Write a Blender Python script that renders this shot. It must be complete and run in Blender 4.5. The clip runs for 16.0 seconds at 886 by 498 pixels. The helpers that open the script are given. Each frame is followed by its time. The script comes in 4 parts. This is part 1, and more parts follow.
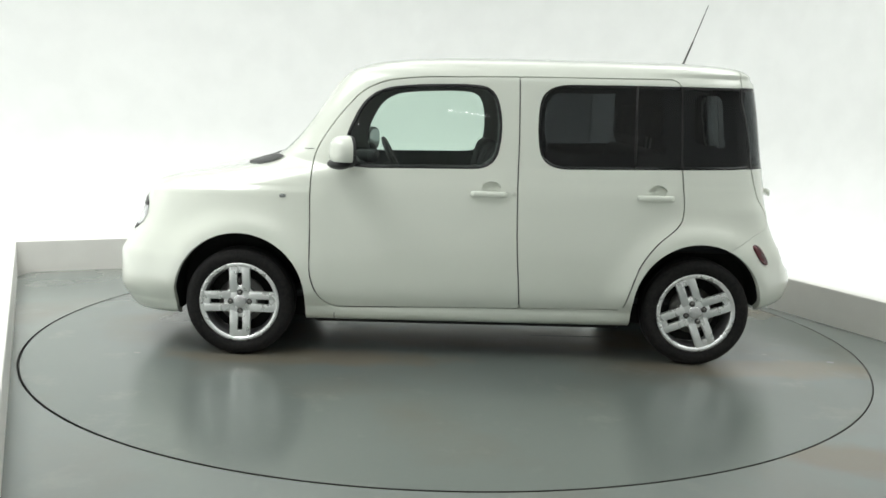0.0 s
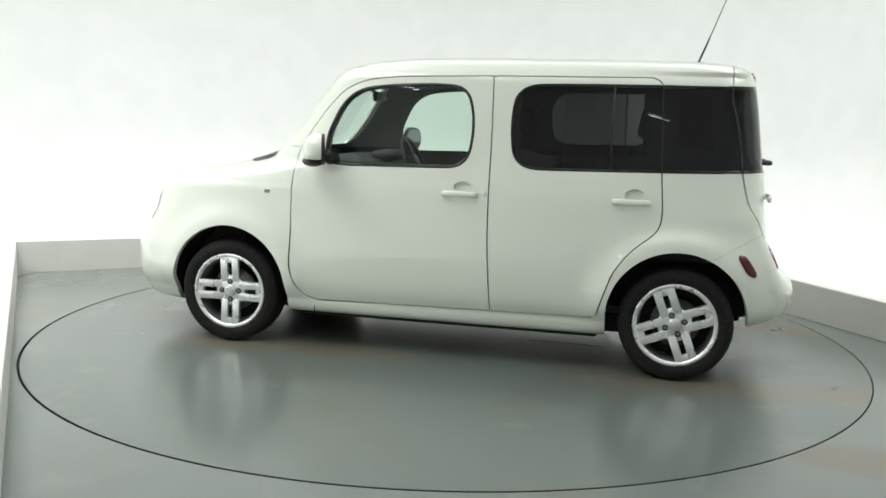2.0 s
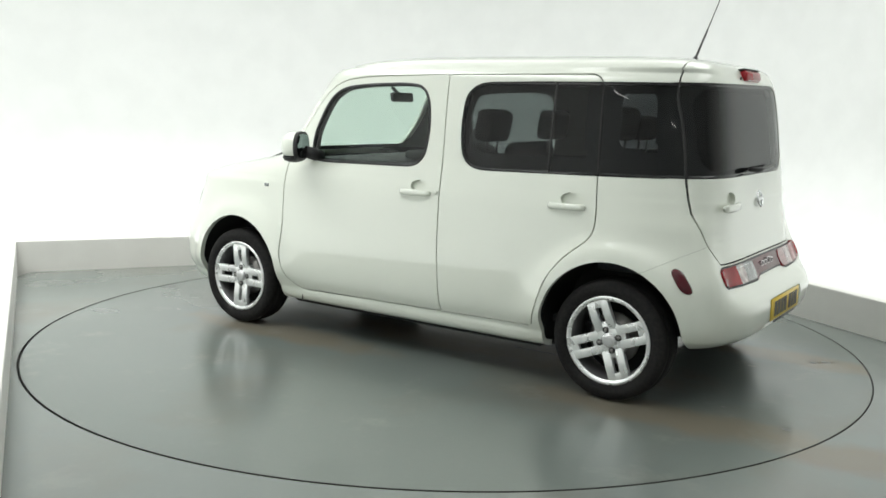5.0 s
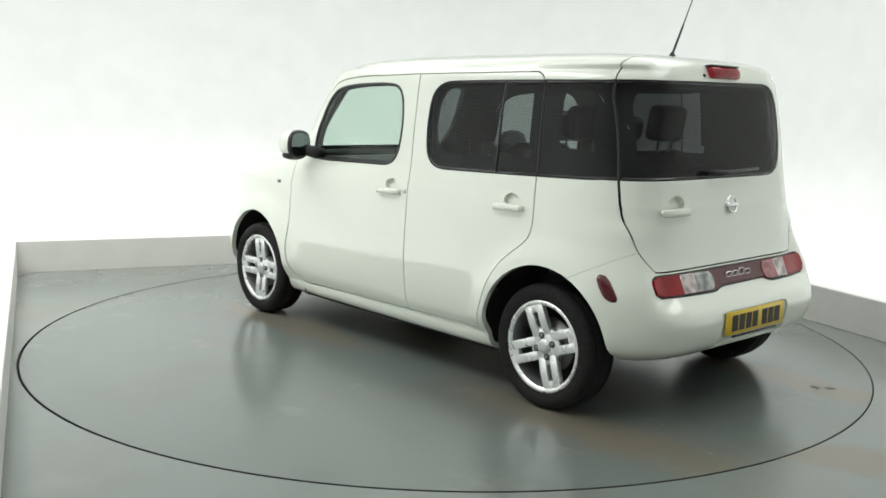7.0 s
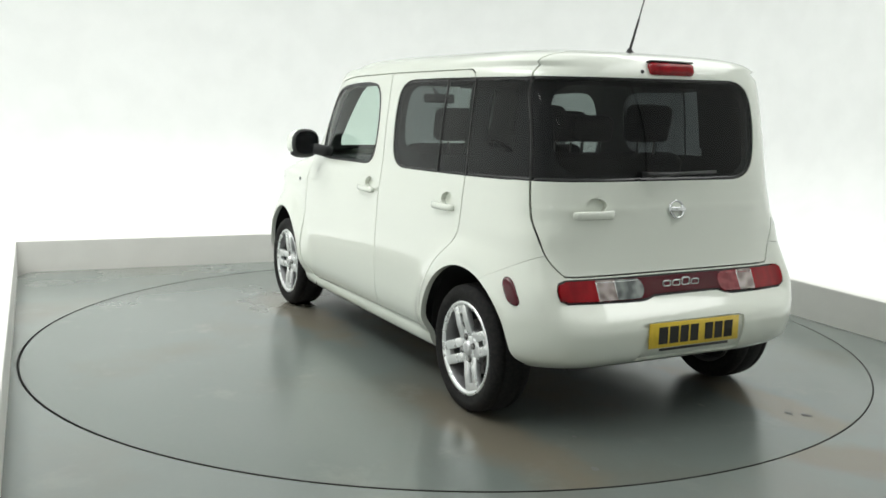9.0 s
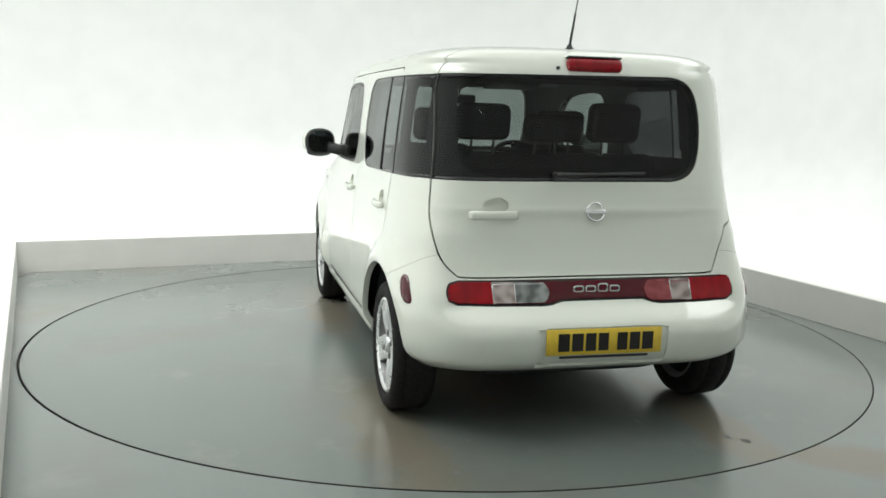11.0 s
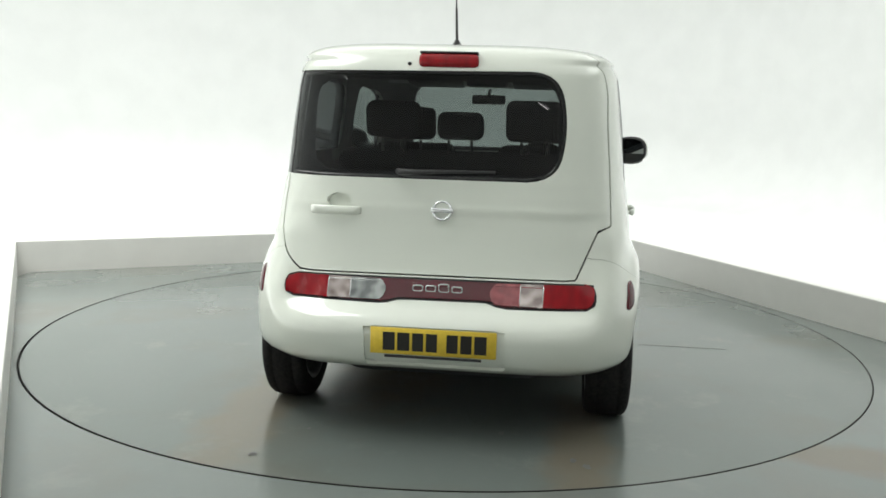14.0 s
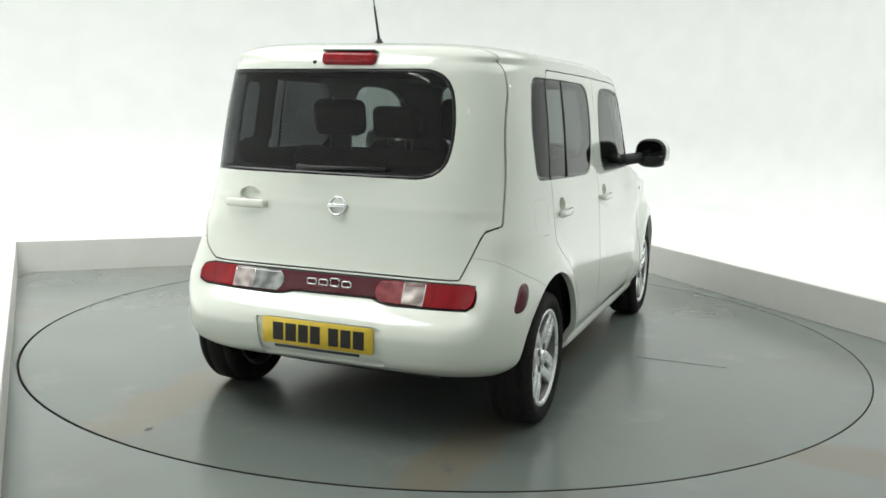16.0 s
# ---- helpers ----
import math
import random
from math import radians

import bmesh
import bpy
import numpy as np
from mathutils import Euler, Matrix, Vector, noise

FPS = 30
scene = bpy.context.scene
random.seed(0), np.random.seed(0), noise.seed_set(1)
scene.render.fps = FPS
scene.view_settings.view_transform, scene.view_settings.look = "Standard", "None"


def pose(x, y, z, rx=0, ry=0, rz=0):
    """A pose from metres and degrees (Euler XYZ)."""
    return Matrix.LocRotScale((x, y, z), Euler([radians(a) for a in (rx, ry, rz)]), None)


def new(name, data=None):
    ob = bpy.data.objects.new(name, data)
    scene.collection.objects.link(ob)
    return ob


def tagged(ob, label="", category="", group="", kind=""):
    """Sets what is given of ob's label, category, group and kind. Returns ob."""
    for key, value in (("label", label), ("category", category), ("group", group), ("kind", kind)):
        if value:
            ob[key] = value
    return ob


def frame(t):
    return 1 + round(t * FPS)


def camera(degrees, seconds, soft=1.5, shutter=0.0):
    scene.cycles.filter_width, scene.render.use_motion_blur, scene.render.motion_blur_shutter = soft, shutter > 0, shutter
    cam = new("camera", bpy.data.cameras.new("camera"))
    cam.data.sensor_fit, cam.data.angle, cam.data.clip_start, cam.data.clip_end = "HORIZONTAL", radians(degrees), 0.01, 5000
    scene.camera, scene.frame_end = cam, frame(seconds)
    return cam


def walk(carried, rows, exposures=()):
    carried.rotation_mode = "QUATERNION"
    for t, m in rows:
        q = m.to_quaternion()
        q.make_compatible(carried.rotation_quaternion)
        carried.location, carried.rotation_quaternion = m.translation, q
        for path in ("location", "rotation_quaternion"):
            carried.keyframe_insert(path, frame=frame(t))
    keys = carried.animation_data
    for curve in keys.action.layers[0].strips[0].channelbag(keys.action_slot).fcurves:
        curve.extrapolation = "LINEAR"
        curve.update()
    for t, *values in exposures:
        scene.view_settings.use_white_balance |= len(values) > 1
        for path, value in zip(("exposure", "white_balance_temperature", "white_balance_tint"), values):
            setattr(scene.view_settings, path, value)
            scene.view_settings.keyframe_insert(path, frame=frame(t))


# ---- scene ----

# ---------------------------------------------------------------- camera
cam = camera(50.61, 16.0, soft=1.6)
EYE = Vector((0.0, -5.709, 1.414))
VIEW = pose(EYE.x, EYE.y, EYE.z, 90 - 8.879, 0, 0.334) @ pose(0, 0, 0, 0, 0, 1.574)
walk(cam, [(0.0, VIEW), (16.0, VIEW)], exposures=[(0.0, -0.38, 6350, 6.2), (16.0, -0.38, 6350, 6.2)])

# turntable: heading of the car in degrees, and its axis in the car's own plan
TURN = [(0.0, 181.01), (1.5, 170.62), (3.5, 156.60), (7.0, 132.50), (9.0, 118.52),
        (12.5, 93.95), (14.5, 79.83), (16.0, 69.16)]
AXIS = Vector((0.1069, 0.1775, 0.0))

# ---------------------------------------------------------------- plan of the studio
SKEW = 24.0          # the pit stands askew to the view
PIT_A0, PIT_A1, PIT_B1 = -2.475, 2.550, 2.760
PIT_B0 = -7.2
KERB = 0.250
TABLE_R = 2.44
WALL_H = 5.0


def studio(a, b, z=0.0):
    c, s = math.cos(radians(SKEW)), math.sin(radians(SKEW))
    return Vector((c * a - s * b, s * a + c * b, z))


# ---------------------------------------------------------------- light
world = bpy.data.worlds.new("world")
scene.world = world
world.use_nodes = True
world.node_tree.nodes["Background"].inputs[0].default_value = (0.8, 0.85, 0.9, 1)
world.node_tree.nodes["Background"].inputs[1].default_value = 0.02


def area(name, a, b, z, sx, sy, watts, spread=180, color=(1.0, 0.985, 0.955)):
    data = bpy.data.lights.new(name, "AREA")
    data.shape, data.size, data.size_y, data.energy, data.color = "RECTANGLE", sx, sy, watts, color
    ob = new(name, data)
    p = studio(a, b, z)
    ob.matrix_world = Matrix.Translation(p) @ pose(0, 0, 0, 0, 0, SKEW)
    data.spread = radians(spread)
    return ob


# unseen ceiling-wide area lamp, added for an even overhead light
area("ceiling_fill", 0.0, -1.7, 4.80, 9.6, 9.2, 214)
# unseen area lamps added over the platform to brighten it and the walls
area("cove_fill_back", 0.0, 3.6, 4.65, 9.0, 2.0, 150, 125)
area("cove_fill_right", 3.6, -1.2, 4.65, 2.0, 7.5, 98, 125)
area("cove_fill_left", -3.6, 0.3, 4.65, 2.0, 5.4, 158, 125)


# ---------------------------------------------------------------- materials
def mat(name, color, rough=0.5, metal=0.0, spec=0.5, coat=0.0, coat_rough=0.03, coat_ior=1.5, emit=None, power=0.0):
    m = bpy.data.materials.new(name)
    m.use_nodes = True
    b = m.node_tree.nodes["Principled BSDF"]
    b.inputs["Base Color"].default_value = (*color, 1)
    b.inputs["Roughness"].default_value = rough
    b.inputs["Metallic"].default_value = metal
    b.inputs["Specular IOR Level"].default_value = spec
    b.inputs["Coat Weight"].default_value = coat
    b.inputs["Coat Roughness"].default_value = coat_rough
    b.inputs["Coat IOR"].default_value = coat_ior
    if emit:
        b.inputs["Emission Color"].default_value = (*emit, 1)
        b.inputs["Emission Strength"].default_value = power
    return m


def link(m, a, b):
    m.node_tree.links.new(a, b)


def noisy(m, scale, low, high, sock="Base Color", detail=4.0, stretch=None, bump=0.0, bump_scale=None):
    """Vary a socket of the surface between two values with noise, and give it fine relief."""
    nt = m.node_tree
    b = nt.nodes["Principled BSDF"]
    co = nt.nodes.new("ShaderNodeTexCoord")
    src = co.outputs["Object"]
    if stretch:
        mp = nt.nodes.new("ShaderNodeMapping")
        mp.inputs["Scale"].default_value = stretch
        link(m, src, mp.inputs[0])
        src = mp.outputs[0]
    n = nt.nodes.new("ShaderNodeTexNoise")
    n.inputs["Scale"].default_value, n.inputs["Detail"].default_value = scale, detail
    link(m, src, n.inputs["Vector"])
    r = nt.nodes.new("ShaderNodeValToRGB")
    r.color_ramp.elements[0].position, r.color_ramp.elements[1].position = 0.35, 0.65
    if isinstance(low, (int, float)):
        low, high = (low,) * 3, (high,) * 3
    r.color_ramp.elements[0].color = (*low, 1)
    r.color_ramp.elements[1].color = (*high, 1)
    link(m, n.outputs["Fac"], r.inputs[0])
    link(m, r.outputs[0], b.inputs[sock])
    if bump:
        n2 = nt.nodes.new("ShaderNodeTexNoise")
        n2.inputs["Scale"].default_value = bump_scale or scale * 6
        link(m, src, n2.inputs["Vector"])
        bp = nt.nodes.new("ShaderNodeBump")
        bp.inputs["Strength"].default_value, bp.inputs["Distance"].default_value = bump, 0.01
        link(m, n2.outputs["Fac"], bp.inputs["Height"])
        link(m, bp.outputs[0], b.inputs["Normal"])
    return m


def pane(name, tint, gloss=0.04):
    """Thin glass: it lets tinted light through and mirrors more at a slant."""
    m = bpy.data.materials.new(name)
    m.use_nodes = True
    nt = m.node_tree
    nt.nodes.clear()
    out = nt.nodes.new("ShaderNodeOutputMaterial")
    tr = nt.nodes.new("ShaderNodeBsdfTransparent")
    tr.inputs[0].default_value = (*tint, 1)
    gl = nt.nodes.new("ShaderNodeBsdfGlossy")
    gl.inputs["Roughness"].default_value = 0.012
    lw = nt.nodes.new("ShaderNodeLayerWeight")
    lw.inputs["Blend"].default_value = 0.5
    pw = nt.nodes.new("ShaderNodeMath")
    pw.operation = "POWER"
    pw.inputs[1].default_value = 5.0
    nt.links.new(lw.outputs["Facing"], pw.inputs[0])
    fr = nt.nodes.new("ShaderNodeMath")
    fr.operation = "MULTIPLY_ADD"
    fr.inputs[1].default_value, fr.inputs[2].default_value = 0.92, gloss
    nt.links.new(pw.outputs[0], fr.inputs[0])
    mx = nt.nodes.new("ShaderNodeMixShader")
    nt.links.new(fr.outputs[0], mx.inputs[0])
    nt.links.new(tr.outputs[0], mx.inputs[1])
    nt.links.new(gl.outputs[0], mx.inputs[2])
    nt.links.new(mx.outputs[0], out.inputs[0])
    return m


PAINT = mat("pearl_white_paint", (0.75, 0.79, 0.695), 0.32, 0.0, 0.5, 1.0, 0.025, 1.75)
noisy(PAINT, 900.0, (0.75, 0.78, 0.70), (0.77, 0.80, 0.72), detail=1.0)
BLACK = mat("black_plastic", (0.018, 0.018, 0.019), 0.45)
noisy(BLACK, 220.0, (0.014, 0.014, 0.015), (0.024, 0.024, 0.025), detail=2, bump=0.08)
FRIT = mat("black_glass_border", (0.008, 0.008, 0.009), 0.04, spec=0.35)
GASKET = mat("black_rubber_seal", (0.010, 0.010, 0.011), 0.35)
JOINT = mat("fine_paint_joint", (0.42, 0.44, 0.39), 0.6)
RUBBER = mat("tyre_rubber", (0.012, 0.012, 0.013), 0.8, spec=0.25)
noisy(RUBBER, 60.0, (0.008, 0.008, 0.009), (0.018, 0.017, 0.016), bump=0.15)
ALLOY = mat("silver_alloy", (0.86, 0.87, 0.87), 0.28, 0.7)
noisy(ALLOY, 14.0, 0.26, 0.32, "Roughness")
# barrel alloy darkened in colour for the shade between the spokes
ALLOY_SHADED = mat("shaded_wheel_barrel", (0.20, 0.20, 0.205), 0.45, 0.7)
STEEL = mat("brake_steel", (0.30, 0.29, 0.28), 0.4, 0.9)
CHROME = mat("chrome", (0.82, 0.83, 0.84), 0.07, 1.0)
SILVER = mat("satin_silver", (0.72, 0.72, 0.73), 0.25, 0.7)
GLASS = pane("clear_green_glass", (0.79, 0.88, 0.83))
PRIVACY = pane("dark_privacy_glass", (0.20, 0.215, 0.22), 0.034)
SLIDER = pane("sliding_pane_glass", (0.68, 0.69, 0.70), 0.02)
MIRROR = mat("mirror_glass", (0.24, 0.25, 0.26), 0.02, 1.0)
TRIM = mat("dark_grey_trim", (0.035, 0.037, 0.040), 0.7)
noisy(TRIM, 130.0, (0.026, 0.028, 0.031), (0.045, 0.047, 0.05), bump=0.1)
LINING = mat("grey_headlining", (0.33, 0.34, 0.33), 0.9)
noisy(LINING, 160.0, (0.30, 0.31, 0.30), (0.36, 0.37, 0.36), bump=0.1)
PILLAR = mat("mid_grey_pillar_trim", (0.15, 0.155, 0.15), 0.8)
noisy(PILLAR, 130.0, (0.14, 0.145, 0.14), (0.16, 0.165, 0.16), bump=0.08)
FABRIC = mat("charcoal_seat_fabric", (0.022, 0.022, 0.025), 0.92)
noisy(FABRIC, 300.0, (0.015, 0.015, 0.017), (0.03, 0.03, 0.034), bump=0.25)
RED = mat("red_lamp_lens", (0.26, 0.003, 0.008), 0.14, 0.0, 0.35, 0.15)
noisy(RED, 9.0, (0.22, 0.002, 0.007), (0.30, 0.004, 0.010), stretch=(1, 3, 1), detail=1.0)
MAROON = mat("dark_red_lamp_panel", (0.075, 0.002, 0.008), 0.12, 0.0, 0.5, 0.3)
ROSE = mat("pale_red_fog_lens", (0.55, 0.16, 0.17), 0.12, 0.0, 0.5, 1.0)
noisy(ROSE, 24.0, (0.20, 0.018, 0.026), (0.30, 0.05, 0.06), detail=1.0)
CLEAR = mat("clear_lamp_lens", (0.62, 0.62, 0.61), 0.1, 0.35, 0.5, 1.0)
noisy(CLEAR, 22.0, (0.27, 0.21, 0.20), (0.58, 0.50, 0.48), detail=0.5)
HEADLENS = mat("bright_headlamp_lens", (0.80, 0.81, 0.82), 0.08, 0.4, 0.5, 1.0)
noisy(HEADLENS, 16.0, (0.50, 0.51, 0.52), (0.86, 0.87, 0.88), detail=0.5)
SMOKE = mat("smoky_lamp_lens", (0.42, 0.43, 0.43), 0.1, 0.35, 0.5, 1.0)
noisy(SMOKE, 22.0, (0.14, 0.15, 0.15), (0.38, 0.40, 0.39), detail=0.5)
YELLOW = mat("reflective_yellow_plate", (0.70, 0.50, 0.045), 0.35)
noisy(YELLOW, 60.0, (0.66, 0.47, 0.04), (0.73, 0.53, 0.05))
INK = mat("black_plate_characters", (0.012, 0.011, 0.01), 0.4)
UNDER = mat("underbody_black", (0.012, 0.012, 0.012), 0.8)


def floor_paint(name, base, stain, tracks=(), track=(0.176, 0.153, 0.116)):
    """Worn grey floor paint with stains, pale dusty wear with painted sheen, dull patches and brown tyre tracks (x, y,
    degrees, half length, half width).
    """
    m = mat(name, base, 0.3, spec=0.75)
    nt = m.node_tree
    b = nt.nodes["Principled BSDF"]
    co = nt.nodes.new("ShaderNodeTexCoord")
    big = nt.nodes.new("ShaderNodeTexNoise")
    big.inputs["Scale"].default_value, big.inputs["Detail"].default_value = 0.9, 5
    fine = nt.nodes.new("ShaderNodeTexNoise")
    fine.inputs["Scale"].default_value, fine.inputs["Detail"].default_value = 38.0, 4
    for n in (big, fine):
        link(m, co.outputs["Object"], n.inputs["Vector"])
    r1 = nt.nodes.new("ShaderNodeValToRGB")
    r1.color_ramp.elements[0].position, r1.color_ramp.elements[1].position = 0.5, 0.74
    link(m, big.outputs["Fac"], r1.inputs[0])
    mix = nt.nodes.new("ShaderNodeMix")
    mix.data_type = "RGBA"
    mix.inputs["A"].default_value = (*base, 1)
    mix.inputs["B"].default_value = (*stain, 1)
    link(m, r1.outputs[0], mix.inputs["Factor"])
    mul = nt.nodes.new("ShaderNodeMix")
    mul.data_type, mul.blend_type = "RGBA", "MULTIPLY"
    mul.inputs["Factor"].default_value = 1.0
    r2 = nt.nodes.new("ShaderNodeValToRGB")
    r2.color_ramp.elements[0].color, r2.color_ramp.elements[1].color = (0.965, 0.965, 0.965, 1), (1, 1, 1, 1)
    link(m, fine.outputs["Fac"], r2.inputs[0])
    paint = mix.outputs["Result"]
    for tx, ty, deg, hl, hw in tracks:
        mp = nt.nodes.new("ShaderNodeMapping")
        mp.vector_type = "TEXTURE"
        mp.inputs["Location"].default_value = (tx, ty, 0)
        mp.inputs["Rotation"].default_value = (0, 0, radians(deg))
        mp.inputs["Scale"].default_value = (hl, hw, 1)
        link(m, co.outputs["Object"], mp.inputs[0])
        flat = nt.nodes.new("ShaderNodeVectorMath")
        flat.operation = "MULTIPLY"
        flat.inputs[1].default_value = (1, 1, 0)
        link(m, mp.outputs[0], flat.inputs[0])
        warp = nt.nodes.new("ShaderNodeTexNoise")
        warp.inputs["Scale"].default_value, warp.inputs["Detail"].default_value = 5.0, 5
        link(m, co.outputs["Object"], warp.inputs["Vector"])
        ln = nt.nodes.new("ShaderNodeVectorMath")
        ln.operation = "LENGTH"
        link(m, flat.outputs[0], ln.inputs[0])
        sm = nt.nodes.new("ShaderNodeMath")
        sm.operation = "MULTIPLY_ADD"
        sm.inputs[1].default_value = 0.9
        link(m, warp.outputs["Fac"], sm.inputs[0])
        link(m, ln.outputs["Value"], sm.inputs[2])
        rr = nt.nodes.new("ShaderNodeMapRange")
        rr.interpolation_type = "SMOOTHSTEP"
        rr.inputs["From Min"].default_value, rr.inputs["From Max"].default_value = 0.85, 1.6
        rr.inputs["To Min"].default_value, rr.inputs["To Max"].default_value = 0.8, 0.0
        link(m, sm.outputs[0], rr.inputs["Value"])
        mk = nt.nodes.new("ShaderNodeMix")
        mk.data_type = "RGBA"
        mk.inputs["B"].default_value = (*track, 1)
        link(m, rr.outputs["Result"], mk.inputs["Factor"])
        link(m, paint, mk.inputs["A"])
        paint = mk.outputs["Result"]
    # pale noise patches: dusty wear, and the floor's mottled sheen put into the colour
    sheen_dust = nt.nodes.new("ShaderNodeTexNoise")
    sheen_dust.inputs["Scale"].default_value, sheen_dust.inputs["Detail"].default_value, sheen_dust.inputs["Roughness"].default_value = 2.3, 9, 0.66
    link(m, co.outputs["Object"], sheen_dust.inputs["Vector"])
    rd = nt.nodes.new("ShaderNodeMapRange")
    rd.interpolation_type = "SMOOTHSTEP"
    rd.inputs["From Min"].default_value, rd.inputs["From Max"].default_value = 0.55, 0.70
    rd.inputs["To Max"].default_value = 0.30
    link(m, sheen_dust.outputs["Fac"], rd.inputs["Value"])
    pale = nt.nodes.new("ShaderNodeMix")
    pale.data_type = "RGBA"
    pale.inputs["B"].default_value = (0.23, 0.235, 0.215, 1)
    link(m, rd.outputs["Result"], pale.inputs["Factor"])
    link(m, paint, pale.inputs["A"])
    paint = pale.outputs["Result"]
    link(m, paint, mul.inputs["A"])
    link(m, r2.outputs[0], mul.inputs["B"])
    link(m, mul.outputs["Result"], b.inputs["Base Color"])
    r3 = nt.nodes.new("ShaderNodeValToRGB")
    r3.color_ramp.elements[0].color, r3.color_ramp.elements[1].color = (0.19, 0.19, 0.19, 1), (0.26, 0.26, 0.26, 1)
    r3.color_ramp.elements[0].position, r3.color_ramp.elements[1].position = 0.36, 0.66
    worn = nt.nodes.new("ShaderNodeTexNoise")
    worn.inputs["Scale"].default_value, worn.inputs["Detail"].default_value, worn.inputs["Roughness"].default_value = 1.4, 4, 0.5
    link(m, co.outputs["Object"], worn.inputs["Vector"])
    link(m, worn.outputs["Fac"], r3.inputs[0])
    link(m, r3.outputs[0], b.inputs["Roughness"])
    return m


FLOOR = floor_paint("grey_floor_paint", (0.173, 0.194, 0.182), (0.174, 0.172, 0.150), [(1.85, -2.05, -25, 0.9, 0.22)])
DISC = floor_paint("grey_turntable_paint", (0.146, 0.166, 0.155), (0.147, 0.144, 0.121), [(-1.75, 0.68, 2, 1.0, 0.20), (-1.85, -0.80, 0, 0.8, 0.17), (0.75, 0.65, 0, 0.9, 0.2), (0.2, -0.75, 0, 1.1, 0.18), (-0.4, 0.1, 0, 1.4, 0.35)])
WHITE = mat("white_studio_paint", (0.82, 0.83, 0.82), 0.6)
noisy(WHITE, 3.0, (0.80, 0.81, 0.80), (0.83, 0.84, 0.83), bump=0.03, bump_scale=120)
KERBPAINT = mat("off_white_kerb_paint", (0.74, 0.73, 0.70), 0.55)
noisy(KERBPAINT, 5.0, (0.725, 0.715, 0.685), (0.755, 0.745, 0.715), bump=0.05, bump_scale=90)
GREYWALL = mat("grey_back_wall_paint", (0.66, 0.67, 0.66), 0.7)
noisy(GREYWALL, 3.0, (0.64, 0.65, 0.64), (0.68, 0.69, 0.68), bump=0.03)
DARKGAP = mat("dark_steel_gap", (0.012, 0.012, 0.011), 0.6)
SCUFF = mat("dark_rubber_scuff", (0.07, 0.07, 0.066), 0.6)
TUBE = mat("glowing_tube", (0.9, 0.9, 0.9), 0.4, emit=(1.0, 0.98, 0.94), power=14.0)


# ---------------------------------------------------------------- mesh helpers
def mesh_of(bm, name, material, smooth=True):
    me = bpy.data.meshes.new(name)
    bm.normal_update()
    for f in bm.faces:
        f.smooth = smooth
    bm.to_mesh(me)
    bm.free()
    for m in material if isinstance(material, (list, tuple)) else (material,):
        me.materials.append(m)
    return me


def part(name, bm, material, parent, label="", smooth=True, at=None):
    ob = new(name, mesh_of(bm, name, material, smooth))
    if parent is not None:
        ob.parent = parent
    if at is not None:
        ob.matrix_basis = at
    if label:
        tagged(ob, label)
    return ob


def islands(bm):
    """The loose pieces of a mesh, each as a mesh of its own."""
    seen, out = set(), []
    for f0 in bm.faces:
        if f0 in seen:
            continue
        stack, group = [f0], []
        seen.add(f0)
        while stack:
            f = stack.pop()
            group.append(f)
            for e in f.edges:
                for g in e.link_faces:
                    if g not in seen:
                        seen.add(g)
                        stack.append(g)
        nb, made = bmesh.new(), {}
        for f in group:
            for v in f.verts:
                if v not in made:
                    made[v] = nb.verts.new(v.co)
            nb.faces.new([made[v] for v in f.verts])
        for e in nb.edges:
            e.smooth = len(e.link_faces) == 2 and e.calc_face_angle(0) < 0.7
        out.append(nb)
    bm.free()
    return out


def sharpen(bm, deg=35):
    lim = radians(deg)
    bm.normal_update()
    for e in bm.edges:
        if len(e.link_faces) != 2 or e.calc_face_angle(0) > lim:
            e.smooth = False


def box(sx, sy, sz, m=None, bevel=0.0, seg=2):
    bm = bmesh.new()
    bmesh.ops.create_cube(bm, size=1.0, matrix=Matrix.Diagonal((sx, sy, sz, 1)))
    if bevel:
        bmesh.ops.bevel(bm, geom=bm.edges[:], offset=bevel, segments=seg, affect="EDGES", profile=0.5)
    if m is not None:
        bm.transform(m)
    sharpen(bm, 50)
    return bm


def add(bm, other):
    me = bpy.data.meshes.new("tmp")
    other.to_mesh(me)
    other.free()
    bm.from_mesh(me)
    bpy.data.meshes.remove(me)
    return bm


def prism(poly, y0, y1, bevel=0.0):
    """A plan polygon in (x, z), pulled from y0 to y1."""
    bm = bmesh.new()
    lo = [bm.verts.new((x, y0, z)) for x, z in poly]
    hi = [bm.verts.new((x, y1, z)) for x, z in poly]
    bm.faces.new(lo)
    bm.faces.new(hi[::-1])
    n = len(poly)
    for i in range(n):
        bm.faces.new((lo[i], hi[i], hi[(i + 1) % n], lo[(i + 1) % n]))
    bmesh.ops.recalc_face_normals(bm, faces=bm.faces)
    if bevel:
        bmesh.ops.bevel(bm, geom=bm.edges[:], offset=bevel, segments=2, affect="EDGES", profile=0.5)
    sharpen(bm, 40)
    return bm


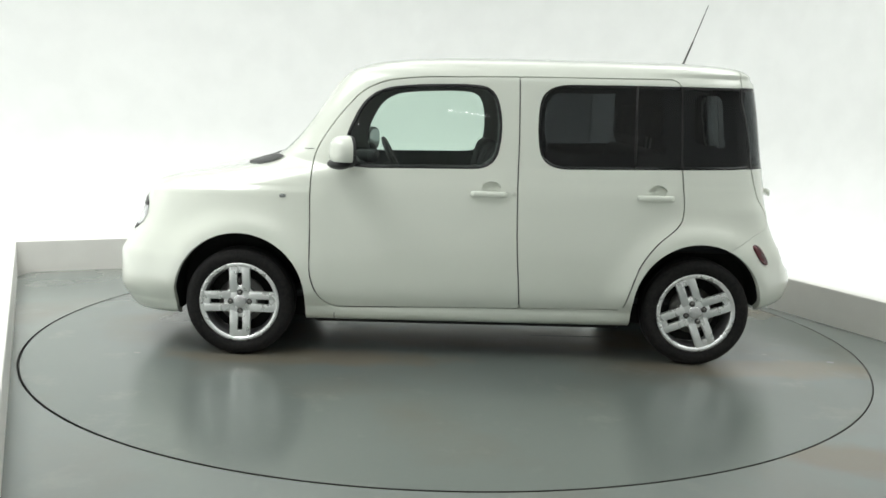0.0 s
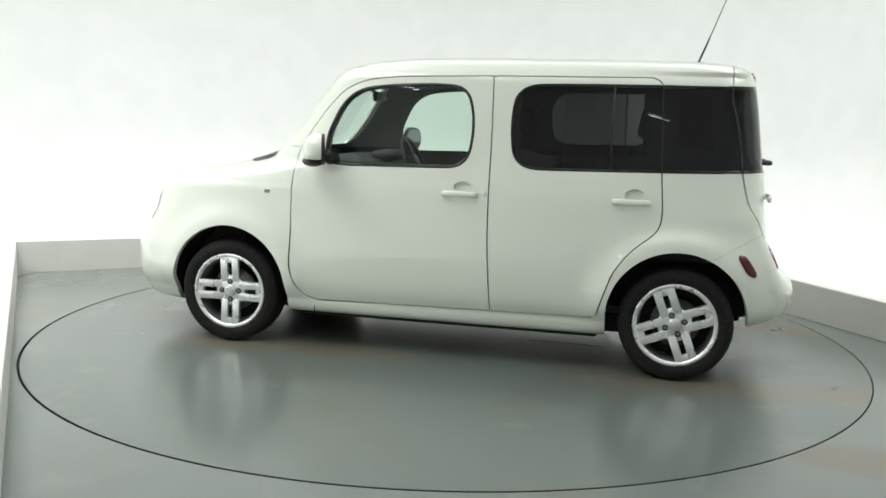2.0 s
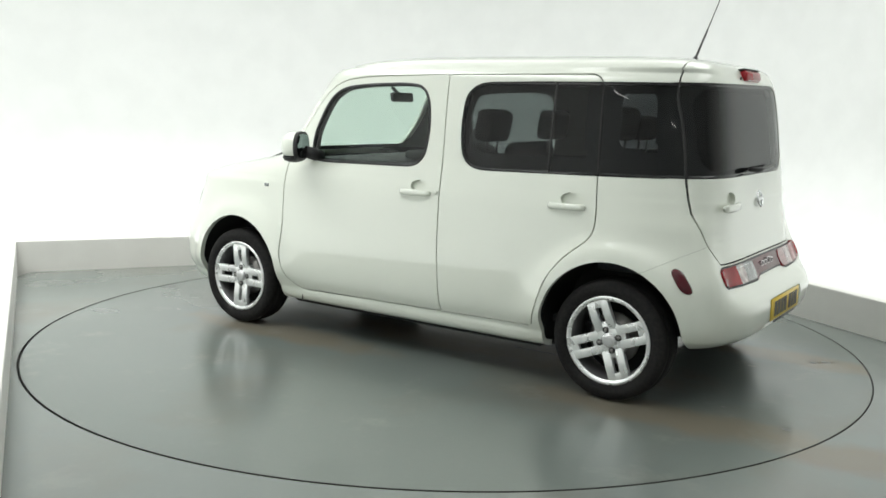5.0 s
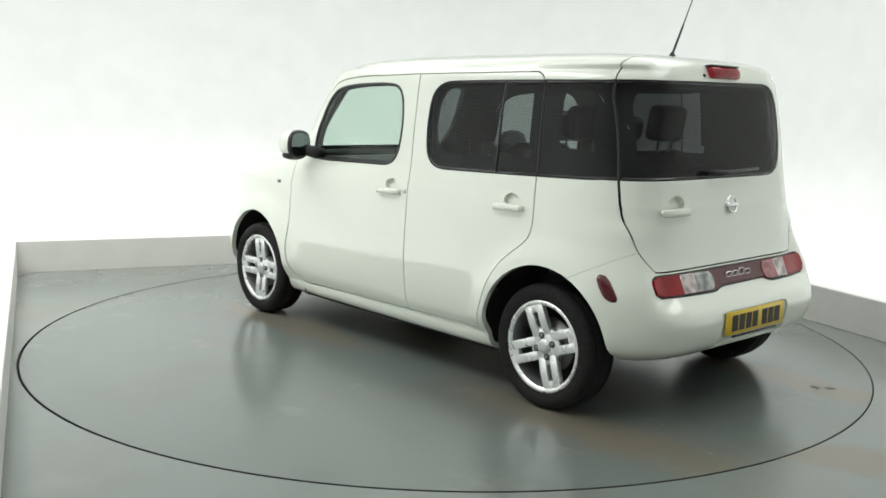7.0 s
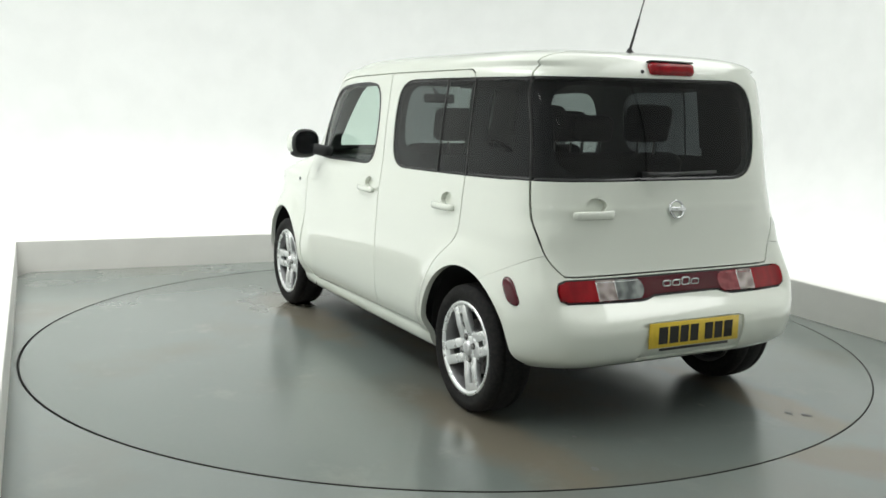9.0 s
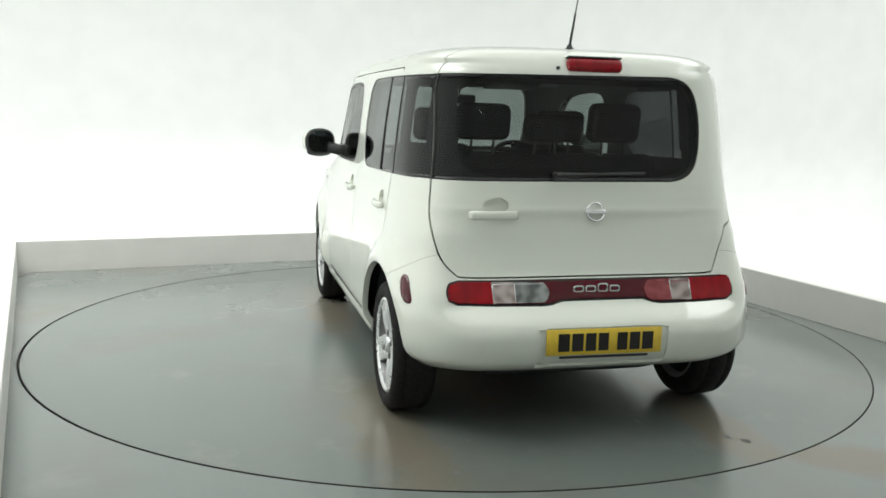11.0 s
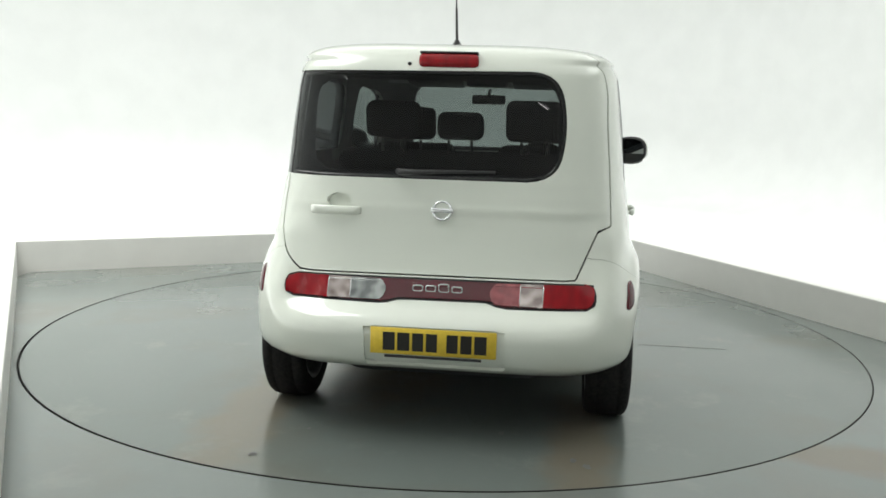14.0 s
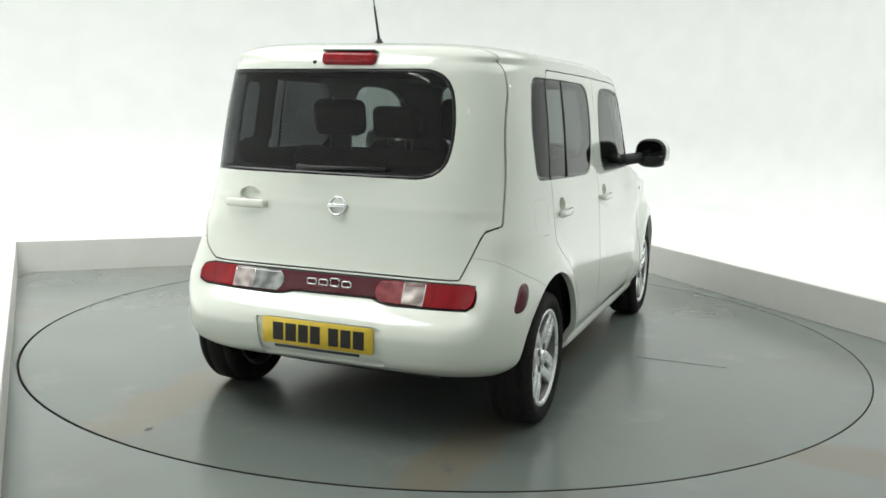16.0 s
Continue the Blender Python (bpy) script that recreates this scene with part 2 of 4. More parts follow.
def lathe(profile, seg=48, axis="y"):
    """Turn a profile of (along axis, radius) round the axis."""
    bm = bmesh.new()
    rings = []
    for u, r in profile:
        ring = []
        for k in range(seg):
            a = 2 * math.pi * k / seg
            p = (r * math.cos(a), u, r * math.sin(a)) if axis == "y" else (r * math.cos(a), r * math.sin(a), u)
            ring.append(bm.verts.new(p))
        rings.append(ring)
    for r0, r1 in zip(rings, rings[1:]):
        for k in range(seg):
            bm.faces.new((r0[k], r0[(k + 1) % seg], r1[(k + 1) % seg], r1[k]))
    bmesh.ops.recalc_face_normals(bm, faces=bm.faces)
    return bm


def tube(points, radius, seg=10):
    bm = bmesh.new()
    rings = []
    pts = [Vector(p) for p in points]
    rad = radius if isinstance(radius, (list, tuple)) else [radius] * len(pts)
    for i, p in enumerate(pts):
        d = (pts[min(i + 1, len(pts) - 1)] - pts[max(i - 1, 0)]).normalized()
        q = d.to_track_quat("Z", "Y")
        rings.append([bm.verts.new(p + q @ Vector((rad[i] * math.cos(2 * math.pi * k / seg), rad[i] * math.sin(2 * math.pi * k / seg), 0))) for k in range(seg)])
    for r0, r1 in zip(rings, rings[1:]):
        for k in range(seg):
            bm.faces.new((r0[k], r0[(k + 1) % seg], r1[(k + 1) % seg], r1[k]))
    bm.faces.new(rings[0][::-1])
    bm.faces.new(rings[-1])
    return bm


def rounded(poly, radius, seg=5):
    """A polygon with its corners rounded; radius: one, or one a corner."""
    out = []
    n = len(poly)
    for i in range(n):
        p, a, b = Vector(poly[i]), Vector(poly[i - 1]), Vector(poly[(i + 1) % n])
        r = radius[i] if isinstance(radius, (list, tuple)) else radius
        if r <= 0:
            out.append(tuple(p))
            continue
        ra = min(r, (a - p).length * 0.49)
        rb = min(r, (b - p).length * 0.49)
        s, e = p + (a - p).normalized() * ra, p + (b - p).normalized() * rb
        for k in range(seg + 1):
            t = k / seg
            out.append(tuple((1 - t) ** 2 * s + 2 * t * (1 - t) * p + t * t * e))
    return np.array(out)


def sdf(poly, pts):
    """Signed distance of many points to a closed polygon; inside is negative."""
    poly = np.asarray(poly, float)
    best = np.full(len(pts), 1e9)
    inside = np.zeros(len(pts), bool)
    for i in range(len(poly)):
        a, b = poly[i], poly[(i + 1) % len(poly)]
        ab = b - a
        t = np.clip(((pts - a) @ ab) / max(ab @ ab, 1e-12), 0, 1)
        best = np.minimum(best, np.hypot(*(pts - a - t[:, None] * ab).T))
        if abs(a[1] - b[1]) > 1e-12:
            c = ((a[1] > pts[:, 1]) != (b[1] > pts[:, 1])) & (pts[:, 0] < (b[0] - a[0]) * (pts[:, 1] - a[1]) / (b[1] - a[1]) + a[0])
            inside ^= c
    return np.where(inside, -best, best)


# ---------------------------------------------------------------- studio
def quad_strip(bm, rows):
    vs = [[bm.verts.new(p) for p in row] for row in rows]
    for r0, r1 in zip(vs, vs[1:]):
        for i in range(len(r0) - 1):
            bm.faces.new((r0[i], r0[i + 1], r1[i + 1], r1[i]))


def build_studio():
    # pit floor with a round hole for the turntable
    bm = bmesh.new()
    seg = 128
    hole, rim = [], []
    for k in range(seg):
        w = 2 * math.pi * k / seg
        d = Vector((math.cos(w), math.sin(w)))
        hole.append(bm.verts.new((d.x * (TABLE_R + 0.005) - 0.0035, d.y * (TABLE_R + 0.005), 0)))
        rim.append(bm.verts.new((d.x * 2.456, d.y * 2.456, 0)))
    for k in range(seg):
        bm.faces.new((hole[k], rim[k], rim[(k + 1) % seg], hole[(k + 1) % seg]))
    # from the ring out to the square
    lo_a, hi_a, lo_b, hi_b = PIT_A0, PIT_A1, PIT_B0, PIT_B1
    edge = []
    for k in range(seg):
        w = 2 * math.pi * k / seg - radians(SKEW)
        c, s = math.cos(w), math.sin(w)
        t = min((hi_a if c > 0 else lo_a) / c if abs(c) > 1e-9 else 1e9, (hi_b if s > 0 else -2.6) / s if abs(s) > 1e-9 else 1e9)
        edge.append(bm.verts.new(studio(t * c, t * s)))
    for k in range(seg):
        bm.faces.new((rim[k], edge[k], edge[(k + 1) % seg], rim[(k + 1) % seg]))
    p = [bm.verts.new(studio(*q)) for q in ((lo_a, lo_b), (hi_a, lo_b), (hi_a, -2.6), (lo_a, -2.6))]
    bm.faces.new(p)
    bmesh.ops.recalc_face_normals(bm, faces=bm.faces)
    if sum(f.normal.z for f in bm.faces) < 0:
        bmesh.ops.reverse_faces(bm, faces=bm.faces)
    floor = part("floor", bm, FLOOR, None, smooth=False)
    tagged(floor, "scuffed grey painted floor of the studio pit", "floor", kind="structure")

    bm = lathe([(-0.12, TABLE_R + 0.03), (-0.03, TABLE_R + 0.03), (-0.03, TABLE_R - 0.03), (-0.12, TABLE_R - 0.03)], 128, "z")
    gap = part("trim", bm, DARKGAP, None, smooth=False)
    tagged(gap, "dark steel gap round the turntable", "trim", kind="structure")

    # kerb round the pit on three sides, each an upstand with a rounded top edge
    for name, p0, p1, out in (("kerb_back", (PIT_A0, PIT_B1), (PIT_A1, PIT_B1), (0, 1)),
                              ("kerb_right", (PIT_A1, PIT_B1), (PIT_A1, PIT_B0), (1, 0)),
                              ("kerb_left", (PIT_A0, PIT_B0), (PIT_A0, PIT_B1), (-1, 0))):
        bm = bmesh.new()
        prof = [(0, -0.05), (0, KERB - 0.008), (0.003, KERB - 0.002), (0.010, KERB), (0.06, KERB)]
        ext = 0.06 if name == "kerb_back" else 0.0
        u = (Vector(p1) - Vector(p0)).normalized()
        a0, a1 = Vector(p0) - u * ext, Vector(p1) + u * ext
        rows = []
        for o, z in prof:
            rows.append([studio(q.x + out[0] * o, q.y + out[1] * o, z) for q in (a0, a1)])
        quad_strip(bm, rows)
        ob = part(name, bm, KERBPAINT, None, smooth=False)
        tagged(ob, "low off-white upstand round the sunken floor", "kerb", kind="structure")

    # white platform and cove that rises into the walls, rounded at the corners
    flat, rad = 2.2, 0.9
    prof = [(0.06, KERB), (1.1, KERB), (flat, KERB)]
    for k in range(1, 13):
        w = math.pi / 2 * k / 12
        prof.append((flat + rad * math.sin(w), KERB + rad * (1 - math.cos(w))))
    prof += [(flat + rad, 2.6), (flat + rad, WALL_H)]
    rows = []
    for o, z in prof:
        row = [studio(PIT_A0 - o, PIT_B0, z), studio(PIT_A0 - o, -2.0, z)]
        for k in range(17):
            w = math.pi - math.pi / 2 * k / 16
            row.append(studio(PIT_A0 + o * math.cos(w), PIT_B1 + o * math.sin(w), z))
        for k in range(17):
            w = math.pi / 2 - math.pi / 2 * k / 16
            row.append(studio(PIT_A1 + o * math.cos(w), PIT_B1 + o * math.sin(w), z))
        row += [studio(PIT_A1 + o, -2.0, z), studio(PIT_A1 + o, PIT_B0, z)]
        rows.append(row)
    bm = bmesh.new()
    quad_strip(bm, rows)
    tagged(part("wall_cyclorama", bm, WHITE, None), "seamless white cyclorama wall with a curved foot", "wall", kind="structure")
    # unseen wall and ceiling added to close the room, toned for bounce and reflections
    w = 3.1
    bm = box(PIT_A1 - PIT_A0 + 2 * w, 0.2, WALL_H + 0.1)
    bm.transform(Matrix.Translation(studio(0, PIT_B0 - 0.1, WALL_H / 2)) @ pose(0, 0, 0, 0, 0, SKEW))
    tagged(part("wall_front", bm, GREYWALL, None, smooth=False), "unseen plain grey wall added behind the viewpoint", "wall", kind="structure")
    bm = box(PIT_A1 - PIT_A0 + 2 * w + 0.4, PIT_B1 - PIT_B0 + w + 0.4, 0.1)
    bm.transform(Matrix.Translation(studio(0, (PIT_B0 + PIT_B1 + w) / 2, WALL_H + 0.05)) @ pose(0, 0, 0, 0, 0, SKEW))
    tagged(part("ceiling", bm, WHITE, None, smooth=False), "unseen plain white ceiling added over the studio", "ceiling", kind="structure")


def build_turntable():
    root = new("turntable")
    tagged(root, "round grey-painted car turntable flush with the floor", "turntable")
    bm = lathe([(-0.1, TABLE_R - 0.004), (-0.004, TABLE_R - 0.004), (0.0, TABLE_R - 0.006), (0.0, 1.6), (0.0, 0.8), (0.0, 0.0001)], 160, "z")
    part("deck", bm, DISC, root, smooth=False)
    bm = lathe([(-0.004, TABLE_R - 0.0030), (0.0015, TABLE_R - 0.004), (0.0015, TABLE_R - 0.007), (-0.002, TABLE_R - 0.008)], 160, "z")
    part("edge_ring", bm, DARKGAP, root, "dark worn edge ring", smooth=False)
    # joints between the deck plates
    for x, y, sx, sy in ((-0.05, -1.44, 0.0035, 0.50), (-0.74, 0.04, 0.44, 0.0035)):
        part("deck_joint", box(sx, sy, 0.002, Matrix.Translation((x, y, 0.0006))), SCUFF, root, smooth=False)
    # rubber scuffs
    rnd = random.Random(4)
    for x, y, r in ((-2.02, -0.765, 0.022), (-2.08, -0.82, 0.022), (-2.20, 0.51, 0.02), (-1.87, 0.37, 0.013), (-1.76, -0.46, 0.02), (1.72, 0.66, 0.014)):
        bm = bmesh.new()
        vs = []
        for k in range(14):
            w = 2 * math.pi * k / 14
            q = r * rnd.uniform(0.6, 1.15)
            vs.append(bm.verts.new((x + q * math.cos(w) * 1.3, y + q * math.sin(w) * 0.8, 0.0012)))
        bm.faces.new(vs)
        part("rubber_scuff", bm, SCUFF, root, smooth=False)
    return root


# ---------------------------------------------------------------- the car's skin
# rows: height, half width, nose and tail on the centre line, squareness of nose and tail corners
SECTIONS = [
    (0.1920, 0.705, 1.954, -1.500, 5.2, 6.0),
    (0.2100, 0.775, 1.966, -1.540, 5.2, 6.0),
    (0.2321, 0.797, 1.981, -1.580, 5.2, 6.0),
    (0.2692, 0.805, 1.998, -1.665, 5.4, 6.0),
    (0.2832, 0.804, 2.007, -1.715, 5.4, 6.0),
    (0.3072, 0.814, 2.023, -1.785, 5.4, 6.0),
    (0.3574, 0.832, 2.035, -1.850, 5.4, 6.5),
    (0.4376, 0.840, 2.031, -1.876, 5.4, 6.5),
    (0.5278, 0.841, 2.027, -1.882, 5.4, 6.6),
    (0.5879, 0.840, 1.991, -1.868, 5.4, 6.9),
    (0.6481, 0.837, 1.956, -1.836, 5.4, 7.2),
    (0.7082, 0.833, 1.921, -1.802, 5.4, 7.2),
    (0.7884, 0.827, 1.890, -1.766, 5.4, 7.0),
    (0.8586, 0.822, 1.866, -1.737, 5.4, 7.2),
    (0.9087, 0.818, 1.847, -1.722, 5.4, 6.8),
    (0.9388, 0.815, 1.800, -1.716, 4.5, 6.6),
    (0.9689, 0.811, 1.690, -1.714, 4.5, 6.5),
    (0.9990, 0.806, 1.530, -1.706, 4.6, 6.5),
    (1.0291, 0.802, 1.370, -1.699, 4.6, 6.5),
    (1.0541, 0.798, 1.240, -1.693, 4.6, 6.5),
    (1.0792, 0.794, 1.150, -1.688, 4.8, 6.5),
    (1.1193, 0.790, 1.095, -1.681, 5.0, 6.5),
    (1.2095, 0.782, 1.000, -1.668, 5.0, 6.5),
    (1.3097, 0.772, 0.920, -1.655, 5.0, 6.5),
    (1.4100, 0.759, 0.848, -1.641, 5.0, 6.5),
    (1.4902, 0.748, 0.785, -1.628, 5.0, 6.5),
    (1.5503, 0.737, 0.735, -1.616, 5.0, 6.5),
    (1.5854, 0.718, 0.690, -1.602, 5.0, 6.2),
    (1.6130, 0.698, 0.630, -1.584, 4.8, 6.0),
    (1.6345, 0.668, 0.545, -1.556, 4.6, 5.6),
    (1.6530, 0.605, 0.415, -1.500, 4.2, 5.0),
    (1.6680, 0.490, 0.210, -1.380, 4.0, 4.5),
    (1.6790, 0.310, -0.130, -1.150, 3.6, 4.0),
    (1.6840, 0.103, -0.420, -0.780, 3.0, 3.0),
]


def pchip(xs, ys, q):
    xs, ys = np.asarray(xs, float), np.asarray(ys, float)
    h, d = np.diff(xs), np.diff(ys) / np.diff(xs)
    m = np.zeros(len(xs))
    for i in range(1, len(xs) - 1):
        if d[i - 1] * d[i] > 0:
            w1, w2 = 2 * h[i] + h[i - 1], h[i] + 2 * h[i - 1]
            m[i] = (w1 + w2) / (w1 / d[i - 1] + w2 / d[i])
    m[0], m[-1] = d[0], d[-1]
    i = np.clip(np.searchsorted(xs, q) - 1, 0, len(xs) - 2)
    t = (q - xs[i]) / h[i]
    return ((1 + 2 * t) * (1 - t) ** 2 * ys[i] + t * (1 - t) ** 2 * h[i] * m[i] + t * t * (3 - 2 * t) * ys[i + 1] + t * t * (t - 1) * h[i] * m[i + 1])


WHEEL_X, ARCH_Z, ARCH_R = 1.262, 0.325, 0.362


def tuck(y, z):
    """How far the lamp strip and the foot of the tailgate lie in behind the bumper's ledge."""
    depth = float(np.interp(z, (0.475, 0.520, 0.560, 0.59, 0.70, 0.79, 0.86, 0.92, 1.00, 1.09), (0.0, 0.020, 0.058, 0.084, 0.074, 0.052, 0.032, 0.020, 0.010, 0.0)))
    q = min(1.0, max(0.0, (abs(y) - 0.57) / 0.19))
    return depth * (1 - q * q * (3 - 2 * q))


def flare(x, z):
    """How far the wings swell out over the wheels."""
    out = 0.0
    for cx in (WHEEL_X, -WHEEL_X):
        r = math.hypot(x - cx, (z - 0.33))
        out = max(out, 0.037 * math.exp(-((max(r - 0.385, 0.0)) / 0.075) ** 2) * min(1.0, max(0.0, (z - 0.22) / 0.16)))
    return out


def skin(inset=0.0, around=248, rows=128):
    """The whole closed surface of the car's body; inset: how far it lies inside."""
    s = np.array(SECTIONS, float)
    # an even walk along the profile
    step = np.hypot(np.hypot(np.diff(s[:, 0]), np.diff(s[:, 1])), 0.6 * np.hypot(np.diff(s[:, 2]), np.diff(s[:, 3])))
    u = np.concatenate([[0], np.cumsum(step + 0.012)])
    q = np.linspace(0, u[-1], rows)
    prof = np.stack([pchip(u, s[:, k], q) for k in range(6)], 1)
    bm = bmesh.new()
    loops = []
    t = np.linspace(0, 2 * math.pi, 1441)[:-1]
    for z, w, xf, xr, nf, nr in prof:
        mid = (xf + xr) / 2 * (0.0 if z < 1.6 else 1.0)
        c, sn = np.cos(t), np.sin(t)
        n = np.where(c > 0, nf, nr)
        ext = np.where(c > 0, xf - mid, mid - xr) - inset
        x = mid + np.sign(c) * ext * np.abs(c) ** (2 / n)
        y = np.sign(sn) * max(w - inset, 0.02) * np.abs(sn) ** (2 / n)
        px, py = np.append(x, x[0]), np.append(y, y[0])
        arc = np.concatenate([[0], np.cumsum(np.hypot(np.diff(px), np.diff(py)))])
        a = np.linspace(0, arc[-1], around + 1)[:-1]
        lx, ly = np.interp(a, arc, px), np.interp(a, arc, py)
        zz = z - inset * np.clip((z - 1.5) / 0.12, 0, 1)
        ring = []
        for vx, vy in zip(lx, ly):
            f = flare(vx, z) * min(1.0, max(0.0, (abs(vy) - 0.55) / 0.2)) if not inset else 0.0
            ring.append(bm.verts.new((vx + (tuck(vy, z) if vx < -1.2 else 0.0), vy + math.copysign(f, vy), zz)))
        loops.append(ring)
    for r0, r1 in zip(loops, loops[1:]):
        for k in range(around):
            bm.faces.new((r0[k], r0[(k + 1) % around], r1[(k + 1) % around], r1[k]))
    bm.faces.new(loops[-1])
    bmesh.ops.recalc_face_normals(bm, faces=bm.faces)
    return bm


def cut(bm, field, level=0.0):
    """Split the faces of bm along field(points) = level."""
    bm.verts.ensure_lookup_table()
    f = field(np.array([v.co[:] for v in bm.verts])) - level
    f[np.abs(f) < 1e-4] = 0.0
    val = {v: f[i] for i, v in enumerate(bm.verts)}
    fresh = set(v for v in bm.verts if val[v] == 0.0)
    for e in list(bm.edges):
        a, b = e.verts
        fa, fb = val[a], val[b]
        if fa * fb < 0 and abs(fa) < 1.0 and abs(fb) < 1.0:
            _, nv = bmesh.utils.edge_split(e, a, fa / (fa - fb))
            val[nv] = 0.0
            fresh.add(nv)
    todo = set()
    for v in fresh:
        todo.update(v.link_faces)
    for face in todo:
        on = [v for v in face.verts if v in fresh]
        if len(on) == 2 and not any(on[1] in e.verts for e in on[0].link_edges):
            if any(val[v] > 0 for v in face.verts) and any(val[v] < 0 for v in face.verts):
                bmesh.utils.face_split(face, on[0], on[1])


SIDE_DOOR_FRONT = rounded([(0.876, 0.608), (0.874, 0.468), (0.845, 0.379), (0.800, 0.312), (0.735, 0.283), (-0.281, 0.299), (-0.254, 0.663),
                           (-0.249, 0.974), (-0.252, 1.218), (-0.246, 1.563), (0.304, 1.549), (0.486, 1.525), (0.607, 1.469), (0.728, 1.337),
                           (0.820, 1.206), (0.866, 1.111), (0.879, 0.946)], [0.05, 0.05, 0.04, 0.04, 0.03, 0, 0.1, 0.1, 0.1, 0, 0.1, 0.06, 0.06, 0.06, 0.06, 0.06, 0.1])
SIDE_DOOR_REAR = rounded([(-0.281, 0.299), (-0.254, 0.663), (-0.249, 0.974), (-0.252, 1.218), (-0.246, 1.563), (-1.095, 1.570), (-1.130, 1.535),
                          (-1.140, 1.310), (-1.147, 1.088), (-1.165, 0.869), (-1.150, 0.788), (-1.016, 0.682), (-0.930, 0.570), (-0.882, 0.426), (-0.848, 0.307)],
                         [0, 0.1, 0.1, 0.1, 0, 0.03, 0.02, 0.05, 0.05, 0.05, 0.05, 0.05, 0.06, 0.06, 0])
SIDE_WINDOW_FRONT = rounded([(0.695, 1.159), (0.688, 1.235), (0.606, 1.410), (0.500, 1.486), (0.303, 1.510), (0.05, 1.518), (-0.118, 1.506), (-0.165, 1.310),
                             (-0.130, 1.065), (0.10, 1.061), (0.571, 1.053), (0.690, 1.061)], [0.05, 0.06, 0.08, 0.08, 0.1, 0.05, 0.13, 0.10, 0.13, 0.05, 0.05, 0.07], 7)
SIDE_WINDOW_REAR = rounded([(-0.370, 1.525), (-0.345, 1.300), (-0.375, 1.069), (-0.80, 1.077), (-3.0, 1.121), (-3.0, 1.542), (-0.80, 1.532)], [0.15, 0.10, 0.15, 0, 0, 0, 0], 7)
INNER_REAR = rounded([(-0.41, 1.500), (-0.385, 1.320), (-0.41, 1.150), (-1.045, 1.165), (-1.035, 1.503)], [0.14, 0.05, 0.14, 0.012, 0.012], 6)
SIDE_WINDOW_RIGHT = rounded([(-0.370, 1.525), (-0.345, 1.300), (-0.375, 1.069), (-0.80, 1.077), (-1.318, 1.089), (-1.345, 1.310), (-1.300, 1.534), (-0.80, 1.532)], [0.15, 0.10, 0.15, 0, 0.05, 0.05, 0.06, 0], 7)
GATE_WINDOW = rounded([(3.0, 1.507), (-0.47, 1.552), (-0.515, 1.310), (-0.47, 1.097), (0.60, 1.094), (3.0, 1.074)], [0, 0.13, 0.12, 0.13, 0, 0], 7)
GATE = rounded([(0.600, 0.694), (0.672, 0.756), (0.700, 0.859), (0.706, 0.957), (0.690, 1.095), (0.675, 1.310), (0.665, 1.631), (0.665, 3.0), (-0.665, 3.0), (-0.665, 1.631),
                (-0.675, 1.310), (-0.692, 1.150), (-0.706, 0.916), (-0.651, 0.903), (-0.566, 0.699)], [0.01, 0.05, 0.05, 0.08, 0.1, 0.1, 0.1, 0, 0, 0.1, 0.1, 0.1, 0.012, 0.012, 0.01])
LAMP_STRIP = rounded([(0.658, 0.681), (-0.652, 0.685), (-0.652, 0.588), (-0.262, 0.584), (-0.214, 0.604), (0.171, 0.601), (0.216, 0.584), (0.658, 0.591)],
                     [0.045, 0.045, 0.045, 0.02, 0.02, 0.02, 0.02, 0.045], 6)
LENS_LEFT = rounded([(0.466, 0.677), (0.219, 0.673), (0.219, 0.593), (0.466, 0.594)], [0.002, 0.034, 0.034, 0.002], 6)
LENS_RIGHT = rounded([(-0.219, 0.675), (-0.437, 0.680), (-0.437, 0.592), (-0.219, 0.593)], [0.034, 0.002, 0.002, 0.034], 6)
SCREEN = rounded([(0.58, 1.094), (0.56, 1.310), (0.50, 1.545), (-0.50, 1.545), (-0.56, 1.310), (-0.58, 1.094)], [0.06, 0.02, 0.08, 0.08, 0.02, 0.06])


def f_side(poly, sign):
    def field(p):
        out = sdf(poly, p[:, [0, 2]])
        return np.where(p[:, 1] * sign > 0.3, out, 5.0)
    return field


def f_band(p):
    """Privacy glass that runs from the left rear door round the corner and over the tailgate."""
    side = sdf(SIDE_WINDOW_REAR, p[:, [0, 2]])
    back = sdf(GATE_WINDOW, p[:, [1, 2]])
    out = np.where((p[:, 0] > -1.46) & (p[:, 1] > 0.3), side, np.where(p[:, 0] < -1.30, back, 5.0))
    return out


def f_rear(poly):
    def field(p):
        out = sdf(poly, p[:, [1, 2]])
        return np.where(p[:, 0] < -1.2, out, 5.0)
    return field


def f_gate(p):
    return np.where(p[:, 0] < -1.1, np.maximum(sdf(GATE, p[:, [1, 2]]), p[:, 0] + 1.478), 5.0)


def f_screen(p):
    return np.where(p[:, 0] > 0.35, sdf(SCREEN, p[:, [1, 2]]), 5.0)


def f_arch(p):
    out = np.full(len(p), 5.0)
    for cx in (WHEEL_X, -WHEEL_X):
        d = np.hypot(p[:, 0] - cx, np.maximum(p[:, 2] - ARCH_Z, 0)) - ARCH_R
        out = np.minimum(out, np.where(np.abs(p[:, 1]) > 0.4, d, 5.0))
    return out


def f_headlamp(p):
    d = np.hypot((np.abs(p[:, 1]) - 0.52) / 1.15, p[:, 2] - 0.750) - 0.098
    return np.where(p[:, 0] > 1.2, d, 5.0)


